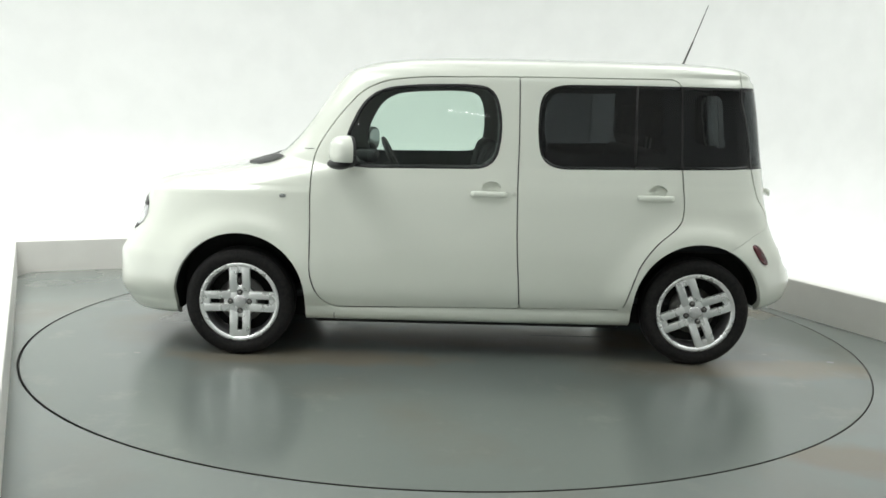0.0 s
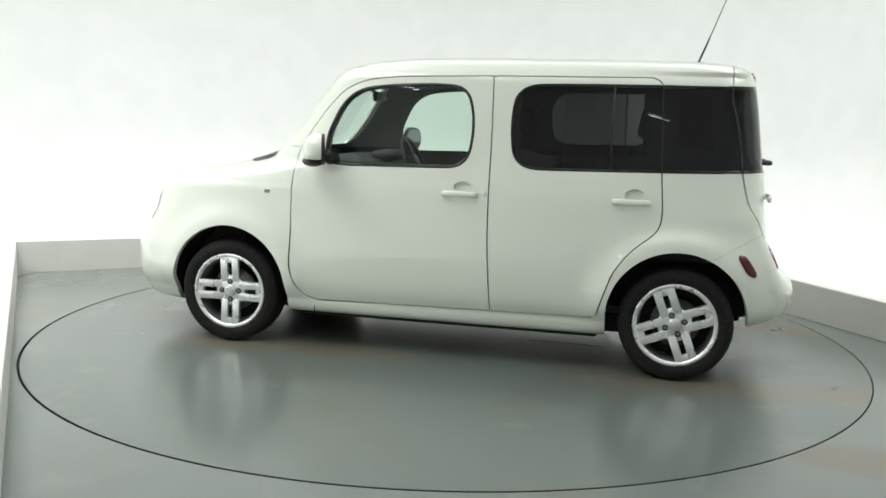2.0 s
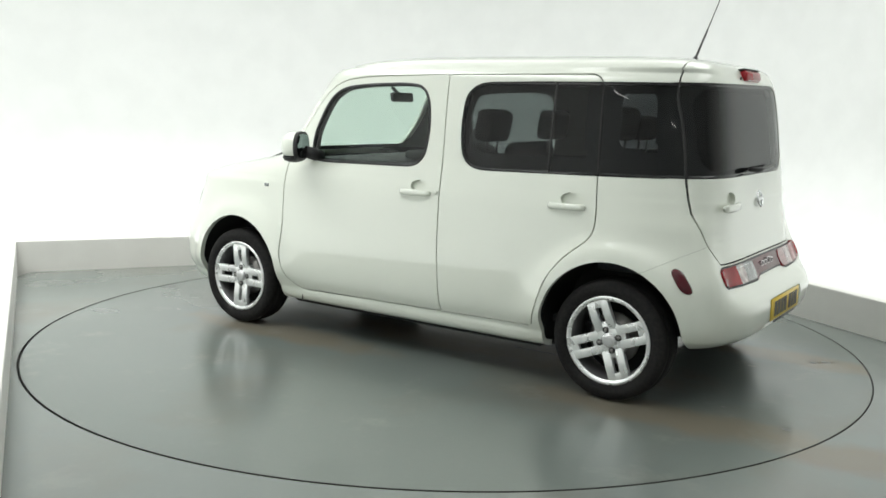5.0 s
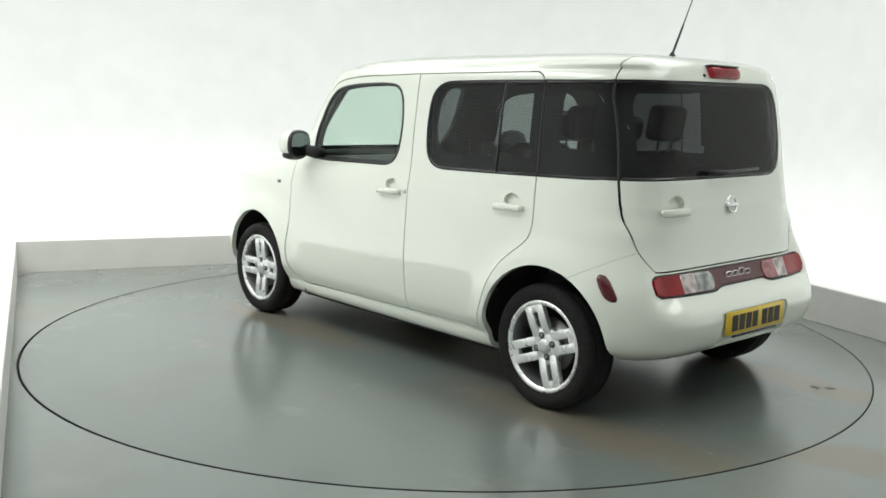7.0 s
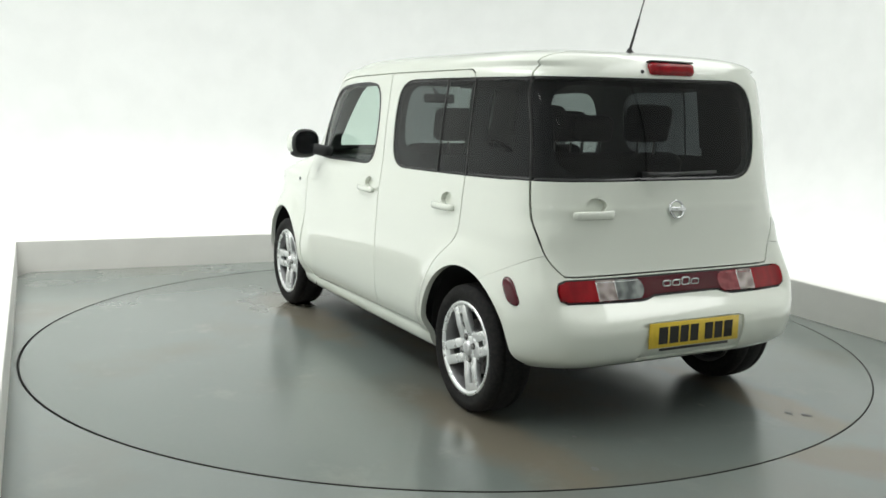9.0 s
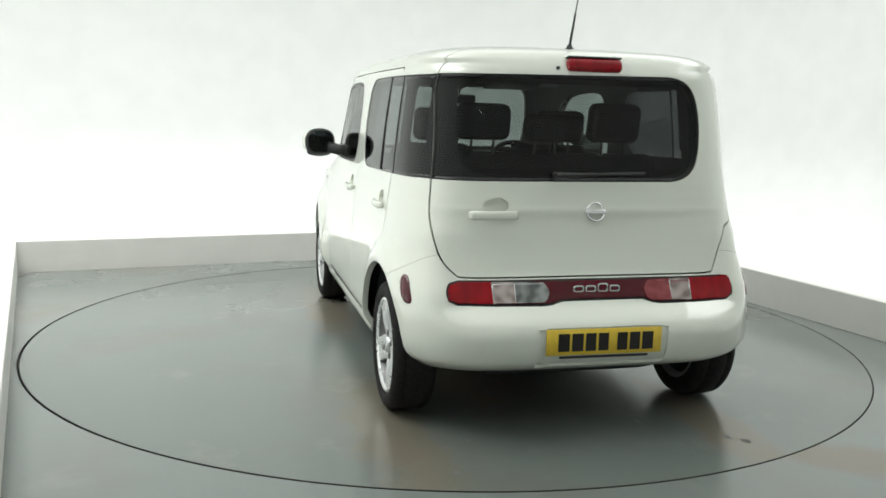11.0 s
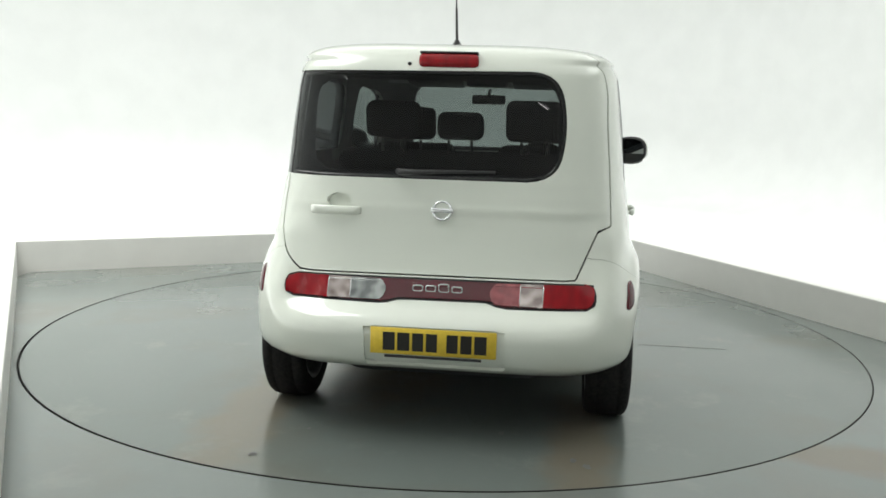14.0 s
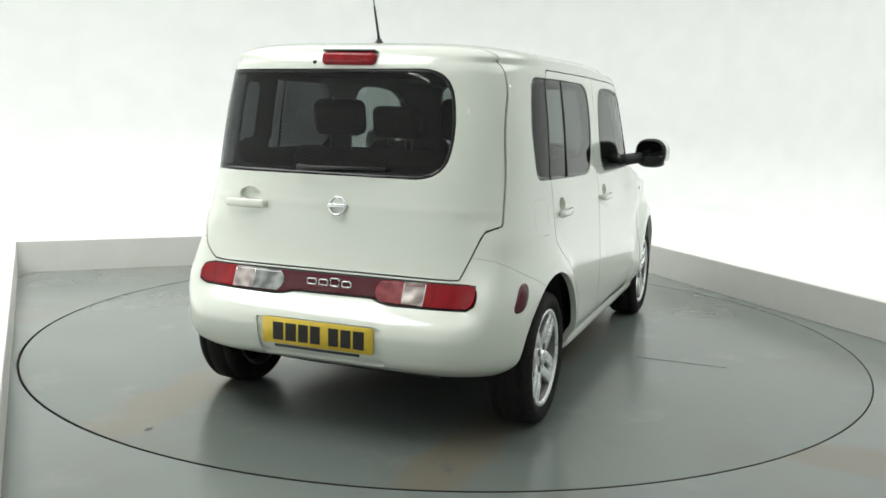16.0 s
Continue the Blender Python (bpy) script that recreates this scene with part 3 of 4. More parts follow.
def f_bonnet(p):
    q = np.stack([p[:, 0], np.abs(p[:, 1])], 1)
    return np.where(p[:, 2] > 0.86, sdf(rounded([(1.17, -1.0), (1.17, 0.58), (1.80, 0.52), (1.87, -1.0)], [0, 0.03, 0.2, 0]), q), 5.0)


PLATE_RECESS = rounded([(0.288, 0.502), (-0.292, 0.504), (-0.294, 0.325), (0.288, 0.325)], 0.012, 3)
FUEL_FLAP = rounded([(-1.235, 1.009), (-1.235, 0.854), (-1.385, 0.854), (-1.385, 1.009)], 0.03, 4)


HANDLES = ((-0.107, 0.966), (-1.017, 0.966))     # middle of each cup behind a side door's pull: x, z
GATE_CUP = (0.440, 0.994)                          # and of the tailgate's: y, z


def f_cup(p):
    out = np.full(len(p), 5.0)
    for cx, cz in HANDLES:
        d = (np.hypot((p[:, 0] - cx) / 0.050, (p[:, 2] - cz) / 0.033) - 1) * 0.033
        out = np.minimum(out, np.where(np.abs(p[:, 1]) > 0.5, d, 5.0))
    d = (np.hypot((p[:, 1] - GATE_CUP[0]) / 0.054, (p[:, 2] - GATE_CUP[1]) / 0.033) - 1) * 0.033
    return np.minimum(out, np.where(p[:, 0] < -1.4, d, 5.0))


def f_bumper(p):
    """Below the joint between rear bumper and wings."""
    a, b = np.array((-1.497, 0.694)), np.array((-1.688, 0.793))
    d = (b - a) / np.linalg.norm(b - a)
    n = np.array((d[1], -d[0]))
    n = n if n[1] > 0 else -n
    f = (p[:, [0, 2]] - a) @ n
    return np.where((p[:, 0] < -1.25) & (p[:, 2] < 0.9), f, 5.0)


GAP = 0.0033


def build_body(car):
    bm = skin()
    fields = {
        "arch": f_arch, "fdl": f_side(SIDE_DOOR_FRONT, 1), "fdr": f_side(SIDE_DOOR_FRONT, -1), "rdl": f_side(SIDE_DOOR_REAR, 1), "rdr": f_side(SIDE_DOOR_REAR, -1),
        "wfl": f_side(SIDE_WINDOW_FRONT, 1), "wfr": f_side(SIDE_WINDOW_FRONT, -1), "wrr": f_side(SIDE_WINDOW_RIGHT, -1), "band": f_band, "gate": f_gate,
        "lamp": f_rear(LAMP_STRIP), "screen": f_screen, "head": f_headlamp, "bonnet": f_bonnet,
        "recess": f_rear(PLATE_RECESS), "lensl": f_rear(LENS_LEFT), "lensr": f_rear(LENS_RIGHT), "cup": f_cup, "flap": f_side(FUEL_FLAP, -1), "bumper": f_bumper}
    rim = 0.015
    cut(bm, lambda p: np.where(p[:, 0] < -1.2, p[:, 2] - 0.298, 5.0))
    for name, f in fields.items():
        if name in ("fdl", "fdr", "rdl", "rdr", "gate", "bonnet"):
            cut(bm, f, GAP)
            cut(bm, f, -GAP)
        elif name in ("wfl", "wfr", "wrr", "band", "screen"):
            cut(bm, f, 0.0)
            cut(bm, f, -rim)
        elif name in ("flap", "bumper"):
            cut(bm, f, 0.0008)
            cut(bm, f, -0.0008)
        elif name == "lamp":
            cut(bm, f, 0.004)
            cut(bm, f, -0.005)
            for y in (0.466, 0.369, -0.343, -0.437):
                cut(bm, lambda p, y=y: np.where((p[:, 0] < -1.5) & (np.abs(p[:, 2] - 0.636) < 0.12), p[:, 1] - y, 5.0))
        else:
            cut(bm, f, 0.0)
    bm.normal_update()
    bm.faces.ensure_lookup_table()
    cen = np.array([f.calc_center_median()[:] for f in bm.faces])
    val = {k: f(cen) for k, f in fields.items()}
    owner = []
    for i in range(len(cen)):
        v = {k: val[k][i] for k in val}
        y = cen[i][1]
        if v["arch"] < 0 or (cen[i][0] < -1.40 and cen[i][2] < 0.298):
            owner.append(None)
            continue
        door = None
        gap = False
        for d in ("fdl", "fdr", "rdl", "rdr", "gate", "bonnet"):
            if abs(v[d]) < GAP:
                gap = True
            elif v[d] < 0:
                door = d
        glass = None
        for w in ("wfl", "wfr", "wrr", "band", "screen"):
            if v[w] < 0:
                glass = (w, "seal" if v[w] > -rim else "pane")
        if v["lamp"] < 0.004:
            if v["lamp"] > -0.005:
                owner.append("lamp_seal")
            elif v["lensl"] < 0:
                owner.append("lamp_clear_l" if y > 0.369 else "lamp_smoke")
            elif v["lensr"] < 0:
                owner.append("lamp_rose" if y > -0.343 else "lamp_clear_r")
            elif y > 0.466:
                owner.append("lamp_red_l")
            elif y < -0.437:
                owner.append("lamp_red_r")
            else:
                owner.append("lamp_mid")
        elif v["head"] < 0:
            low = cen[i][2] < 0.690 or (cen[i][2] > 0.802 and abs(y) > 0.52)
            owner.append(("head_l" if y > 0 else "head_r") + ("_rim" if low else ""))
        elif gap:
            owner.append("band_seal" if glass and glass[0] in ("band", "wrr") else None)
        elif glass:
            w, kind = glass
            if w == "band":
                zone = "rdl" if door == "rdl" else ("gate" if door == "gate" else "quarter")
                owner.append("%s_%s" % (zone, "glass" if kind == "pane" else "seal"))
            elif w == "wrr":
                zone = "rdr" if door == "rdr" else "quarter_r"
                owner.append("%s_%s" % (zone, "glass" if kind == "pane" else "seal"))
            else:
                owner.append("%s_%s" % (w, "glass" if kind == "pane" else "seal"))
        elif door:
            owner.append(door + "_cup" if v["cup"] < 0 else door)
        elif abs(v["flap"]) < 0.0008 or (abs(v["bumper"]) < 0.0008 and cen[i][0] > -1.72):
            owner.append("seam")
        elif v["flap"] < 0:
            owner.append("flap")
        elif v["recess"] < 0:
            owner.append("recess")
        elif v["bumper"] < 0:
            owner.append("bumper")
        else:
            owner.append("shell")
    groups = {}
    for f, o in zip(bm.faces, owner):
        if o:
            groups.setdefault(o, []).append(f)
    nrm = {v: v.normal.copy() for v in bm.verts}

    def take(key, push=0.0, lip=0.0):
        """The faces of one group as a mesh of their own, moved along the normals, with a lip turned inwards."""
        out = bmesh.new()
        made = {}
        for f in groups.get(key, []):
            vs = []
            for v in f.verts:
                if v not in made:
                    made[v] = out.verts.new(v.co + nrm[v] * push)
                vs.append(made[v])
            try:
                out.faces.new(vs)
            except ValueError:
                pass
        back = {made[v]: nrm[v] for v in made}
        if lip:
            rimmed = {}
            for e in [e for e in out.edges if len(e.link_faces) == 1]:
                a, b = e.verts
                loop = e.link_loops[0]
                if loop.vert is not a:
                    a, b = b, a
                e.smooth = False
                for v in (a, b):
                    if v not in rimmed:
                        rimmed[v] = out.verts.new(v.co - back[v] * lip)
                try:
                    out.faces.new((b, a, rimmed[a], rimmed[b]))
                except ValueError:
                    pass
        return out

    P = {}
    P["shell"] = part("body", take("shell", 0, 0.028), PAINT, car, "pearl white body shell with swollen wheel arches")
    P["bumper"] = part("rear_bumper", take("bumper", 0, 0.03), PAINT, car)
    part("plate_recess", take("recess", -0.012), PAINT, P["bumper"])
    part("fuel_flap", take("flap", 0, 0.01), PAINT, car)
    for piece in islands(take("seam", -0.006)):
        part("panel_joint", piece, JOINT, car)
    for key, name in (("fdl", "front_door"), ("fdr", "front_door"), ("rdl", "rear_door"), ("rdr", "rear_door"), ("gate", "tailgate"), ("bonnet", "bonnet")):
        P[key] = part(name, take(key, 0, 0.025), PAINT, car)
    for key in ("fdl", "fdr", "rdl", "rdr", "gate"):
        part("handle_recess", take(key + "_cup", -0.024), PAINT, P[key])
    host = {"wfl": P["fdl"], "wfr": P["fdr"], "rdl": P["rdl"], "rdr": P["rdr"], "gate": P["gate"]}
    for key, name, m in (("wfl", "window", GLASS), ("wfr", "window", GLASS), ("rdl", "window", PRIVACY), ("rdr", "window", PRIVACY), ("quarter", "quarter_window", PRIVACY),
                         ("quarter_r", "quarter_window", PRIVACY), ("gate", "rear_window", PRIVACY), ("screen", "windscreen", GLASS)):
        up = host.get(key, car)
        lab = "dark tinted privacy glass" if m is PRIVACY else "clear greenish glass"
        g = part(name, take(key + "_glass", -0.004), m, up, lab)
        g.visible_shadow = False
        # the windscreen's seal takes body white, painting in the glare along its edge
        for piece in islands(take(key + "_seal", 0.001 if key in ("wfl", "wfr", "screen") else -0.0035, 0.02)):
            part("window_seal", piece, PAINT if key == "screen" else (GASKET if key in ("wfl", "wfr") else FRIT), up,
                 "" if key == "screen" else ("black rubber seal" if key in ("wfl", "wfr") else "black glass border"))
    for piece in islands(take("band_seal", -0.002, 0.012)):
        part("window_seal", piece, GASKET, car, "black rubber seal")
    for key, name, m, lab in (("lamp_red_l", "tail_lamp", RED, "red tail lamp lens"), ("lamp_red_r", "tail_lamp", RED, "red tail lamp lens"),
                              ("lamp_clear_l", "indicator_lamp", CLEAR, "clear lamp lens"), ("lamp_clear_r", "indicator_lamp", CLEAR, "clear lamp lens"),
                              ("lamp_smoke", "reversing_lamp", SMOKE, "smoky clear lamp lens"), ("lamp_rose", "fog_lamp", ROSE, "pale red fog lamp lens"),
                              ("lamp_mid", "lamp_panel", MAROON, "dark red centre panel between the tail lamps")):
        part(name, take(key, 0.004 if key == "lamp_mid" else 0.008, 0.02), m, car, lab)
    part("lamp_seal", take("lamp_seal", -0.004), GASKET, car, "black lamp seal")
    for key in ("head_l", "head_r"):
        lamp = part("headlamp", take(key, 0.006, 0.03), HEADLENS, car, "clear rounded headlamp lens over a bright reflector")
        for piece in islands(take(key + "_rim", 0.003, 0.03)):
            part("lamp_bezel", piece, BLACK, lamp, "black headlamp bezel")
    bm.free()
    return P


def build_lining(car):
    """The inside of the cabin: dark walls, pale roof lining, floor pan, wheel housings."""
    bm = skin(0.045, 132, 64)
    fs = {"arch": lambda p: f_arch(p) - 0.03, "a": f_side(SIDE_WINDOW_FRONT, 1), "b": f_side(SIDE_WINDOW_FRONT, -1), "c": f_side(INNER_REAR, -1),
          "d": f_side(INNER_REAR, 1), "e": f_rear(rounded([(0.58, 1.505), (-0.47, 1.505), (-0.47, 1.12), (0.58, 1.12)], 0.1)), "g": f_screen,
          "h": f_side(rounded([(-1.215, 1.49), (-1.375, 1.49), (-1.395, 1.22), (-1.22, 1.22)], 0.03), 1)}
    shrink = {"arch": 0, "a": 0.02, "b": 0.02, "c": 0.0, "d": 0.0, "e": 0.0, "g": 0.02, "h": 0}
    for k, f in fs.items():
        cut(bm, f, -shrink[k])
    cen = np.array([f.calc_center_median()[:] for f in bm.faces])
    kill = np.zeros(len(cen), bool)
    for k, f in fs.items():
        kill |= f(cen) < -shrink[k]
    kill |= (cen[:, 2] > 0.90) & (cen[:, 0] > 1.10)
    bmesh.ops.delete(bm, geom=[f for f, d in zip(bm.faces[:], kill) if d], context="FACES")
    for f in bm.faces:
        f.material_index = 1 if abs(f.normal.z) > 0.8 and f.calc_center_median().z > 1.5 else (2 if f.calc_center_median().z > 1.10 and f.calc_center_median().x > -0.6 else 0)
    part("cabin_lining", bm, (TRIM, LINING, PILLAR), car, "dark grey cabin trim")


def build_underbody(car):
    bm = box(2.7, 1.06, 0.12, Matrix.Translation((0.2, 0, 0.225)), 0.02)
    add(bm, box(1.72, 1.48, 0.09, Matrix.Translation((0.0, 0, 0.225)), 0.02))
    add(bm, box(0.55, 1.00, 0.06, Matrix.Translation((-0.55, 0, 0.165)), 0.02))
    add(bm, box(0.65, 0.80, 0.07, Matrix.Translation((0.95, 0, 0.175)), 0.02))
    add(bm, tube([(0.6, -0.1, 0.16), (-0.2, -0.15, 0.165), (-1.0, -0.25, 0.18)], 0.03, 10))
    add(bm, box(0.3, 1.0, 0.05, Matrix.Translation((1.68, 0, 0.23)), 0.02))
    add(bm, box(0.12, 1.30, 0.07, Matrix.Translation((-WHEEL_X, 0, 0.26)), 0.02))
    part("floor_pan", bm, UNDER, car, "black underbody")
    for cx in (WHEEL_X, -WHEEL_X):
        for s in (1, -1):
            bm = bmesh.new()
            ring0, ring1 = [], []
            for k in range(25):
                w = math.pi * (k / 24)
                r = ARCH_R + 0.012
                hx, hz = cx + r * math.cos(w), ARCH_Z + r * math.sin(w)
                ring0.append((hx, s * min(0.80, surface_y(hx, hz) - 0.022), hz))
                ring1.append((cx + r * math.cos(w), s * 0.50, ARCH_Z + r * math.sin(w)))
            fz, bz = (0.21, 0.22) if cx > 0 else (0.23, 0.31)
            ring0 = [(cx + ARCH_R + 0.012, s * (surface_y(cx + ARCH_R + 0.012, fz) - 0.024), fz)] + ring0 + [(cx - ARCH_R - 0.012, s * (surface_y(cx - ARCH_R - 0.012, bz) - 0.024), bz)]
            ring1 = [(cx + ARCH_R + 0.012, s * 0.50, fz)] + ring1 + [(cx - ARCH_R - 0.012, s * 0.50, bz)]
            quad_strip(bm, [ring0, ring1])
            bm.faces.new([bm.verts.new(p) for p in ring1])
            part("wheel_housing", bm, UNDER, car, "black wheel housing")


# ---------------------------------------------------------------- wheels
def wheel_meshes():
    tyre = lathe([(-0.085, 0.214), (-0.098, 0.235), (-0.100, 0.262), (-0.092, 0.283), (-0.075, 0.294), (-0.05, 0.2975), (-0.046, 0.292), (-0.042, 0.2975), (0.0, 0.2985),
                  (0.042, 0.2975), (0.046, 0.292), (0.05, 0.2975), (0.075, 0.294), (0.090, 0.283), (0.099, 0.264), (0.097, 0.240), (0.088, 0.222), (0.084, 0.214)], 64)
    rim = lathe([(0.080, 0.196), (0.088, 0.203), (0.091, 0.212), (0.088, 0.219), (0.080, 0.221), (0.070, 0.214)], 64)
    barrel = lathe([(0.082, 0.200), (0.06, 0.190), (0.0, 0.182), (-0.085, 0.196), (-0.09, 0.214)], 48)
    spokes = bmesh.new()
    for k in range(4):
        turn = Matrix.Rotation(math.pi / 2 * k, 4, "Y")
        for o in (-0.0350, 0.0350):
            prof = [(0.045, 0.068), (0.12, 0.080), (0.200, 0.083), (0.200, 0.055), (0.12, 0.05), (0.045, 0.04)]
            sp = bmesh.new()
            lo = [sp.verts.new((o - 0.0212, y, z)) for z, y in prof]
            hi = [sp.verts.new((o + 0.0212, y, z)) for z, y in prof]
            sp.faces.new(lo)
            sp.faces.new(hi[::-1])
            for i in range(6):
                sp.faces.new((lo[i], hi[i], hi[(i + 1) % 6], lo[(i + 1) % 6]))
            bmesh.ops.recalc_face_normals(sp, faces=sp.faces)
            bmesh.ops.bevel(sp, geom=sp.edges[:], offset=0.0032, segments=2, affect="EDGES", profile=0.5)
            sp.transform(turn)
            add(spokes, sp)
        # web that closes the slot at the rim
        web = box(0.10, 0.026, 0.042, Matrix.Translation((0, 0.068, 0.183)), 0.005)
        web.transform(turn)
        add(spokes, web)
    hubp = lathe([(0.03, 0.092), (0.060, 0.090), (0.068, 0.078), (0.070, 0.036), (0.0701, 0.0005)], 32)
    add(spokes, hubp)
    sharpen(spokes, 40)
    cap = lathe([(0.066, 0.037), (0.077, 0.036), (0.082, 0.031), (0.0835, 0.018), (0.084, 0.0005)], 32)
    nut = lathe([(0.055, 0.0095), (0.0735, 0.0095), (0.076, 0.007), (0.076, 0.0003)], 6)
    # black ring on the hub face, standing in for shade in the nut's hole
    shade_ring = lathe([(0.055, 0.016), (0.0722, 0.016), (0.0722, 0.009)], 16)
    disc = lathe([(-0.01, 0.05), (-0.01, 0.128), (0.012, 0.128), (0.012, 0.06), (0.03, 0.055)], 40)
    back = lathe([(-0.06, 0.19), (-0.06, 0.001)], 32)
    out = {}
    for name, bm, m in (("tyre", tyre, RUBBER), ("rim", rim, ALLOY), ("barrel", barrel, ALLOY_SHADED), ("spokes", spokes, ALLOY), ("hub_cap", cap, SILVER), ("wheel_nut", nut, STEEL),
                        ("nut_hole_shade", shade_ring, BLACK), ("brake_disc", disc, STEEL), ("back_plate", back, UNDER)):
        out[name] = mesh_of(bm, name, m, True)
    return out


def build_wheels(car):
    me = wheel_meshes()
    for x, s, spin in ((WHEEL_X, 1, 0), (-WHEEL_X, 1, 21), (WHEEL_X, -1, 30), (-WHEEL_X, -1, 55)):
        w = new("wheel", me["tyre"])
        w.parent = car
        tagged(w, "black tyre on a silver twin-spoke alloy wheel")
        w.matrix_basis = Matrix.Translation((x, s * 0.735, 0.2985)) @ (pose(0, 0, 0, 0, 0, 0 if s > 0 else 180)) @ pose(0, 0, 0, 0, spin, 0)
        for name in ("rim", "barrel", "spokes", "hub_cap", "brake_disc", "back_plate"):
            o = new(name, me[name])
            o.parent = w
        for k in range(4):
            a = math.pi / 2 * k
            for nm in ("nut_hole_shade", "wheel_nut"):
                o = new(nm, me[nm])
                o.parent = w
                o.matrix_basis = Matrix.Translation((0.052 * math.sin(a), 0, 0.052 * math.cos(a)))


# ---------------------------------------------------------------- fittings
def surface_y(x, z):
    """Half width of the body at a place on its side."""
    s = np.array(SECTIONS)
    w, xf, xr, nf, nr = [np.interp(z, s[:, 0], s[:, k]) for k in (1, 2, 3, 4, 5)]
    r, n = (x / xf, nf) if x > 0 else (x / xr, nr)
    return w * (1 - min(abs(r), 0.999) ** n) ** (1 / n) + flare(x, z)


def surface_x(y, z):
    """How far back the tail lies at a place on it."""
    s = np.array(SECTIONS)
    w, xr, nr = [np.interp(z, s[:, 0], s[:, k]) for k in (1, 3, 5)]
    return xr * (1 - min(abs(y) / w, 0.999) ** nr) ** (1 / nr) + tuck(y, z)


def bar_handle(length=0.20, tall=0.0165):
    """A pull handle: a bowed bar on two feet over a scooped recess; it lies along x and stands out along y."""
    bm = bmesh.new()
    n = 14
    rings = []
    for i in range(n + 1):
        t = i / n
        x = (t - 0.5) * length
        lift = 0.015 + 0.009 * math.sin(math.pi * t)
        if i in (0, n):
            lift = 0.004
        h = tall if 0 < i < n else tall * 0.75
        th = 0.007
        rings.append([bm.verts.new((x, lift + th * c, h * s)) for c, s in ((1, 0), (0.7, 0.7), (0, 1), (-0.7, 0.7), (-1, 0), (-0.7, -0.7), (0, -1), (0.7, -0.7))])
    for r0, r1 in zip(rings, rings[1:]):
        for k in range(8):
            bm.faces.new((r0[k], r0[(k + 1) % 8], r1[(k + 1) % 8], r1[k]))
    bm.faces.new(rings[0])
    bm.faces.new(rings[-1][::-1])
    bmesh.ops.recalc_face_normals(bm, faces=bm.faces)
    return bm


def build_fittings(car, P):
    # door pulls
    for s, front, rear in ((1, P["fdl"], P["rdl"]), (-1, P["fdr"], P["rdr"])):
        for x, host in ((-0.094, front), (-1.004, rear)):
            z = 0.929
            y = surface_y(x, z)
            m = Matrix.Translation((x, s * (y + 0.002), z)) @ pose(0, 0, 0, 3 * s, 0, 0 if s > 0 else 180)
            part("door_handle", bar_handle(), PAINT, host, at=m)
    # key lock beside the driver's and passenger's pulls
    for s, host in ((1, P["fdl"]), (-1, P["fdr"])):
        bm = lathe([(0.0, 0.012), (0.006, 0.012), (0.008, 0.009), (0.008, 0.0005)], 20)
        part("door_lock", bm, PAINT, host, at=Matrix.Translation((-0.228, s * (surface_y(-0.228, 0.938)), 0.938)) @ pose(0, 0, 0, 0, 0, 0 if s > 0 else 180))
    # tailgate pull
    y, z = 0.452, 0.955
    m = Matrix.Translation((surface_x(y, z) - 0.002, y, z)) @ pose(0, 0, 0, 0, 0, 90)
    part("tailgate_handle", bar_handle(0.215, 0.019), PAINT, P["gate"], at=m)
    # round badge: a plain ring and bar
    bm = lathe([(-0.002, 0.044), (0.006, 0.043), (0.008, 0.039), (0.006, 0.034), (-0.002, 0.033)], 40)
    add(bm, box(0.094, 0.012, 0.018, Matrix.Translation((0, 0.004, 0)), 0.003))
    part("badge", bm, CHROME, P["gate"], "round chrome badge", at=Matrix.Translation((surface_x(0, 0.968) - 0.002, -0.002, 0.968)) @ pose(0, 0, 0, 14, 0, 90))
    # silver nameplate on the lamp panel: four plain rounded outlines
    for k in range(4):
        y, tall = 0.084 - 0.055 * k, 0.024 if k != 2 else 0.033
        x = surface_x(0.0, 0.646) - 0.0075
        low = 0.634
        loop = rounded([(y + 0.021, low), (y + 0.021, low + tall), (y - 0.021, low + tall), (y - 0.021, low)], 0.009, 4)
        pts = [(x, q[0], q[1]) for q in loop]
        part("nameplate_shape", tube(pts + pts[:2], 0.0034, 6), SILVER, car, "plain silver outline")
    # pale ribs between the lamp chambers
    for y, z0, z1 in ((0.466, 0.597, 0.674), (0.369, 0.597, 0.673), (-0.343, 0.596, 0.675), (-0.437, 0.595, 0.677)):
        pts = [(surface_x(y, z0 + (z1 - z0) * k / 4) - 0.0085, y, z0 + (z1 - z0) * k / 4) for k in range(5)]
        part("lens_rib", tube(pts, 0.0026, 6), SILVER, car)
    for ya, yb in ((0.463, 0.238), (-0.236, -0.434)):
        for z in (0.5995, 0.6695):
            pts = [(surface_x(ya + (yb - ya) * k / 6, z) - 0.0085, ya + (yb - ya) * k / 6, z) for k in range(7)]
            part("lens_rib", tube(pts, 0.0018, 6), ROSE if ya < 0 else SILVER, car)
    # high brake lamp
    bm = bmesh.new()
    add(bm, box(0.07, 0.252, 0.056, Matrix.Translation((-1.594, -0.002, 1.584)) @ pose(0, 0, 0, 0, 14, 0), 0.019, 4))
    part("high_brake_lamp", bm, RED, P["gate"], "red lens of the high brake lamp")
    bm = box(0.05, 0.246, 0.008, Matrix.Translation((-1.590, -0.002, 1.618)) @ pose(0, 0, 0, 0, 10, 0), 0.003)
    part("lamp_frame", bm, BLACK, P["gate"])
    bm = lathe([(0.0, 0.008), (0.006, 0.008), (0.008, 0.005), (0.008, 0.0003)], 14)
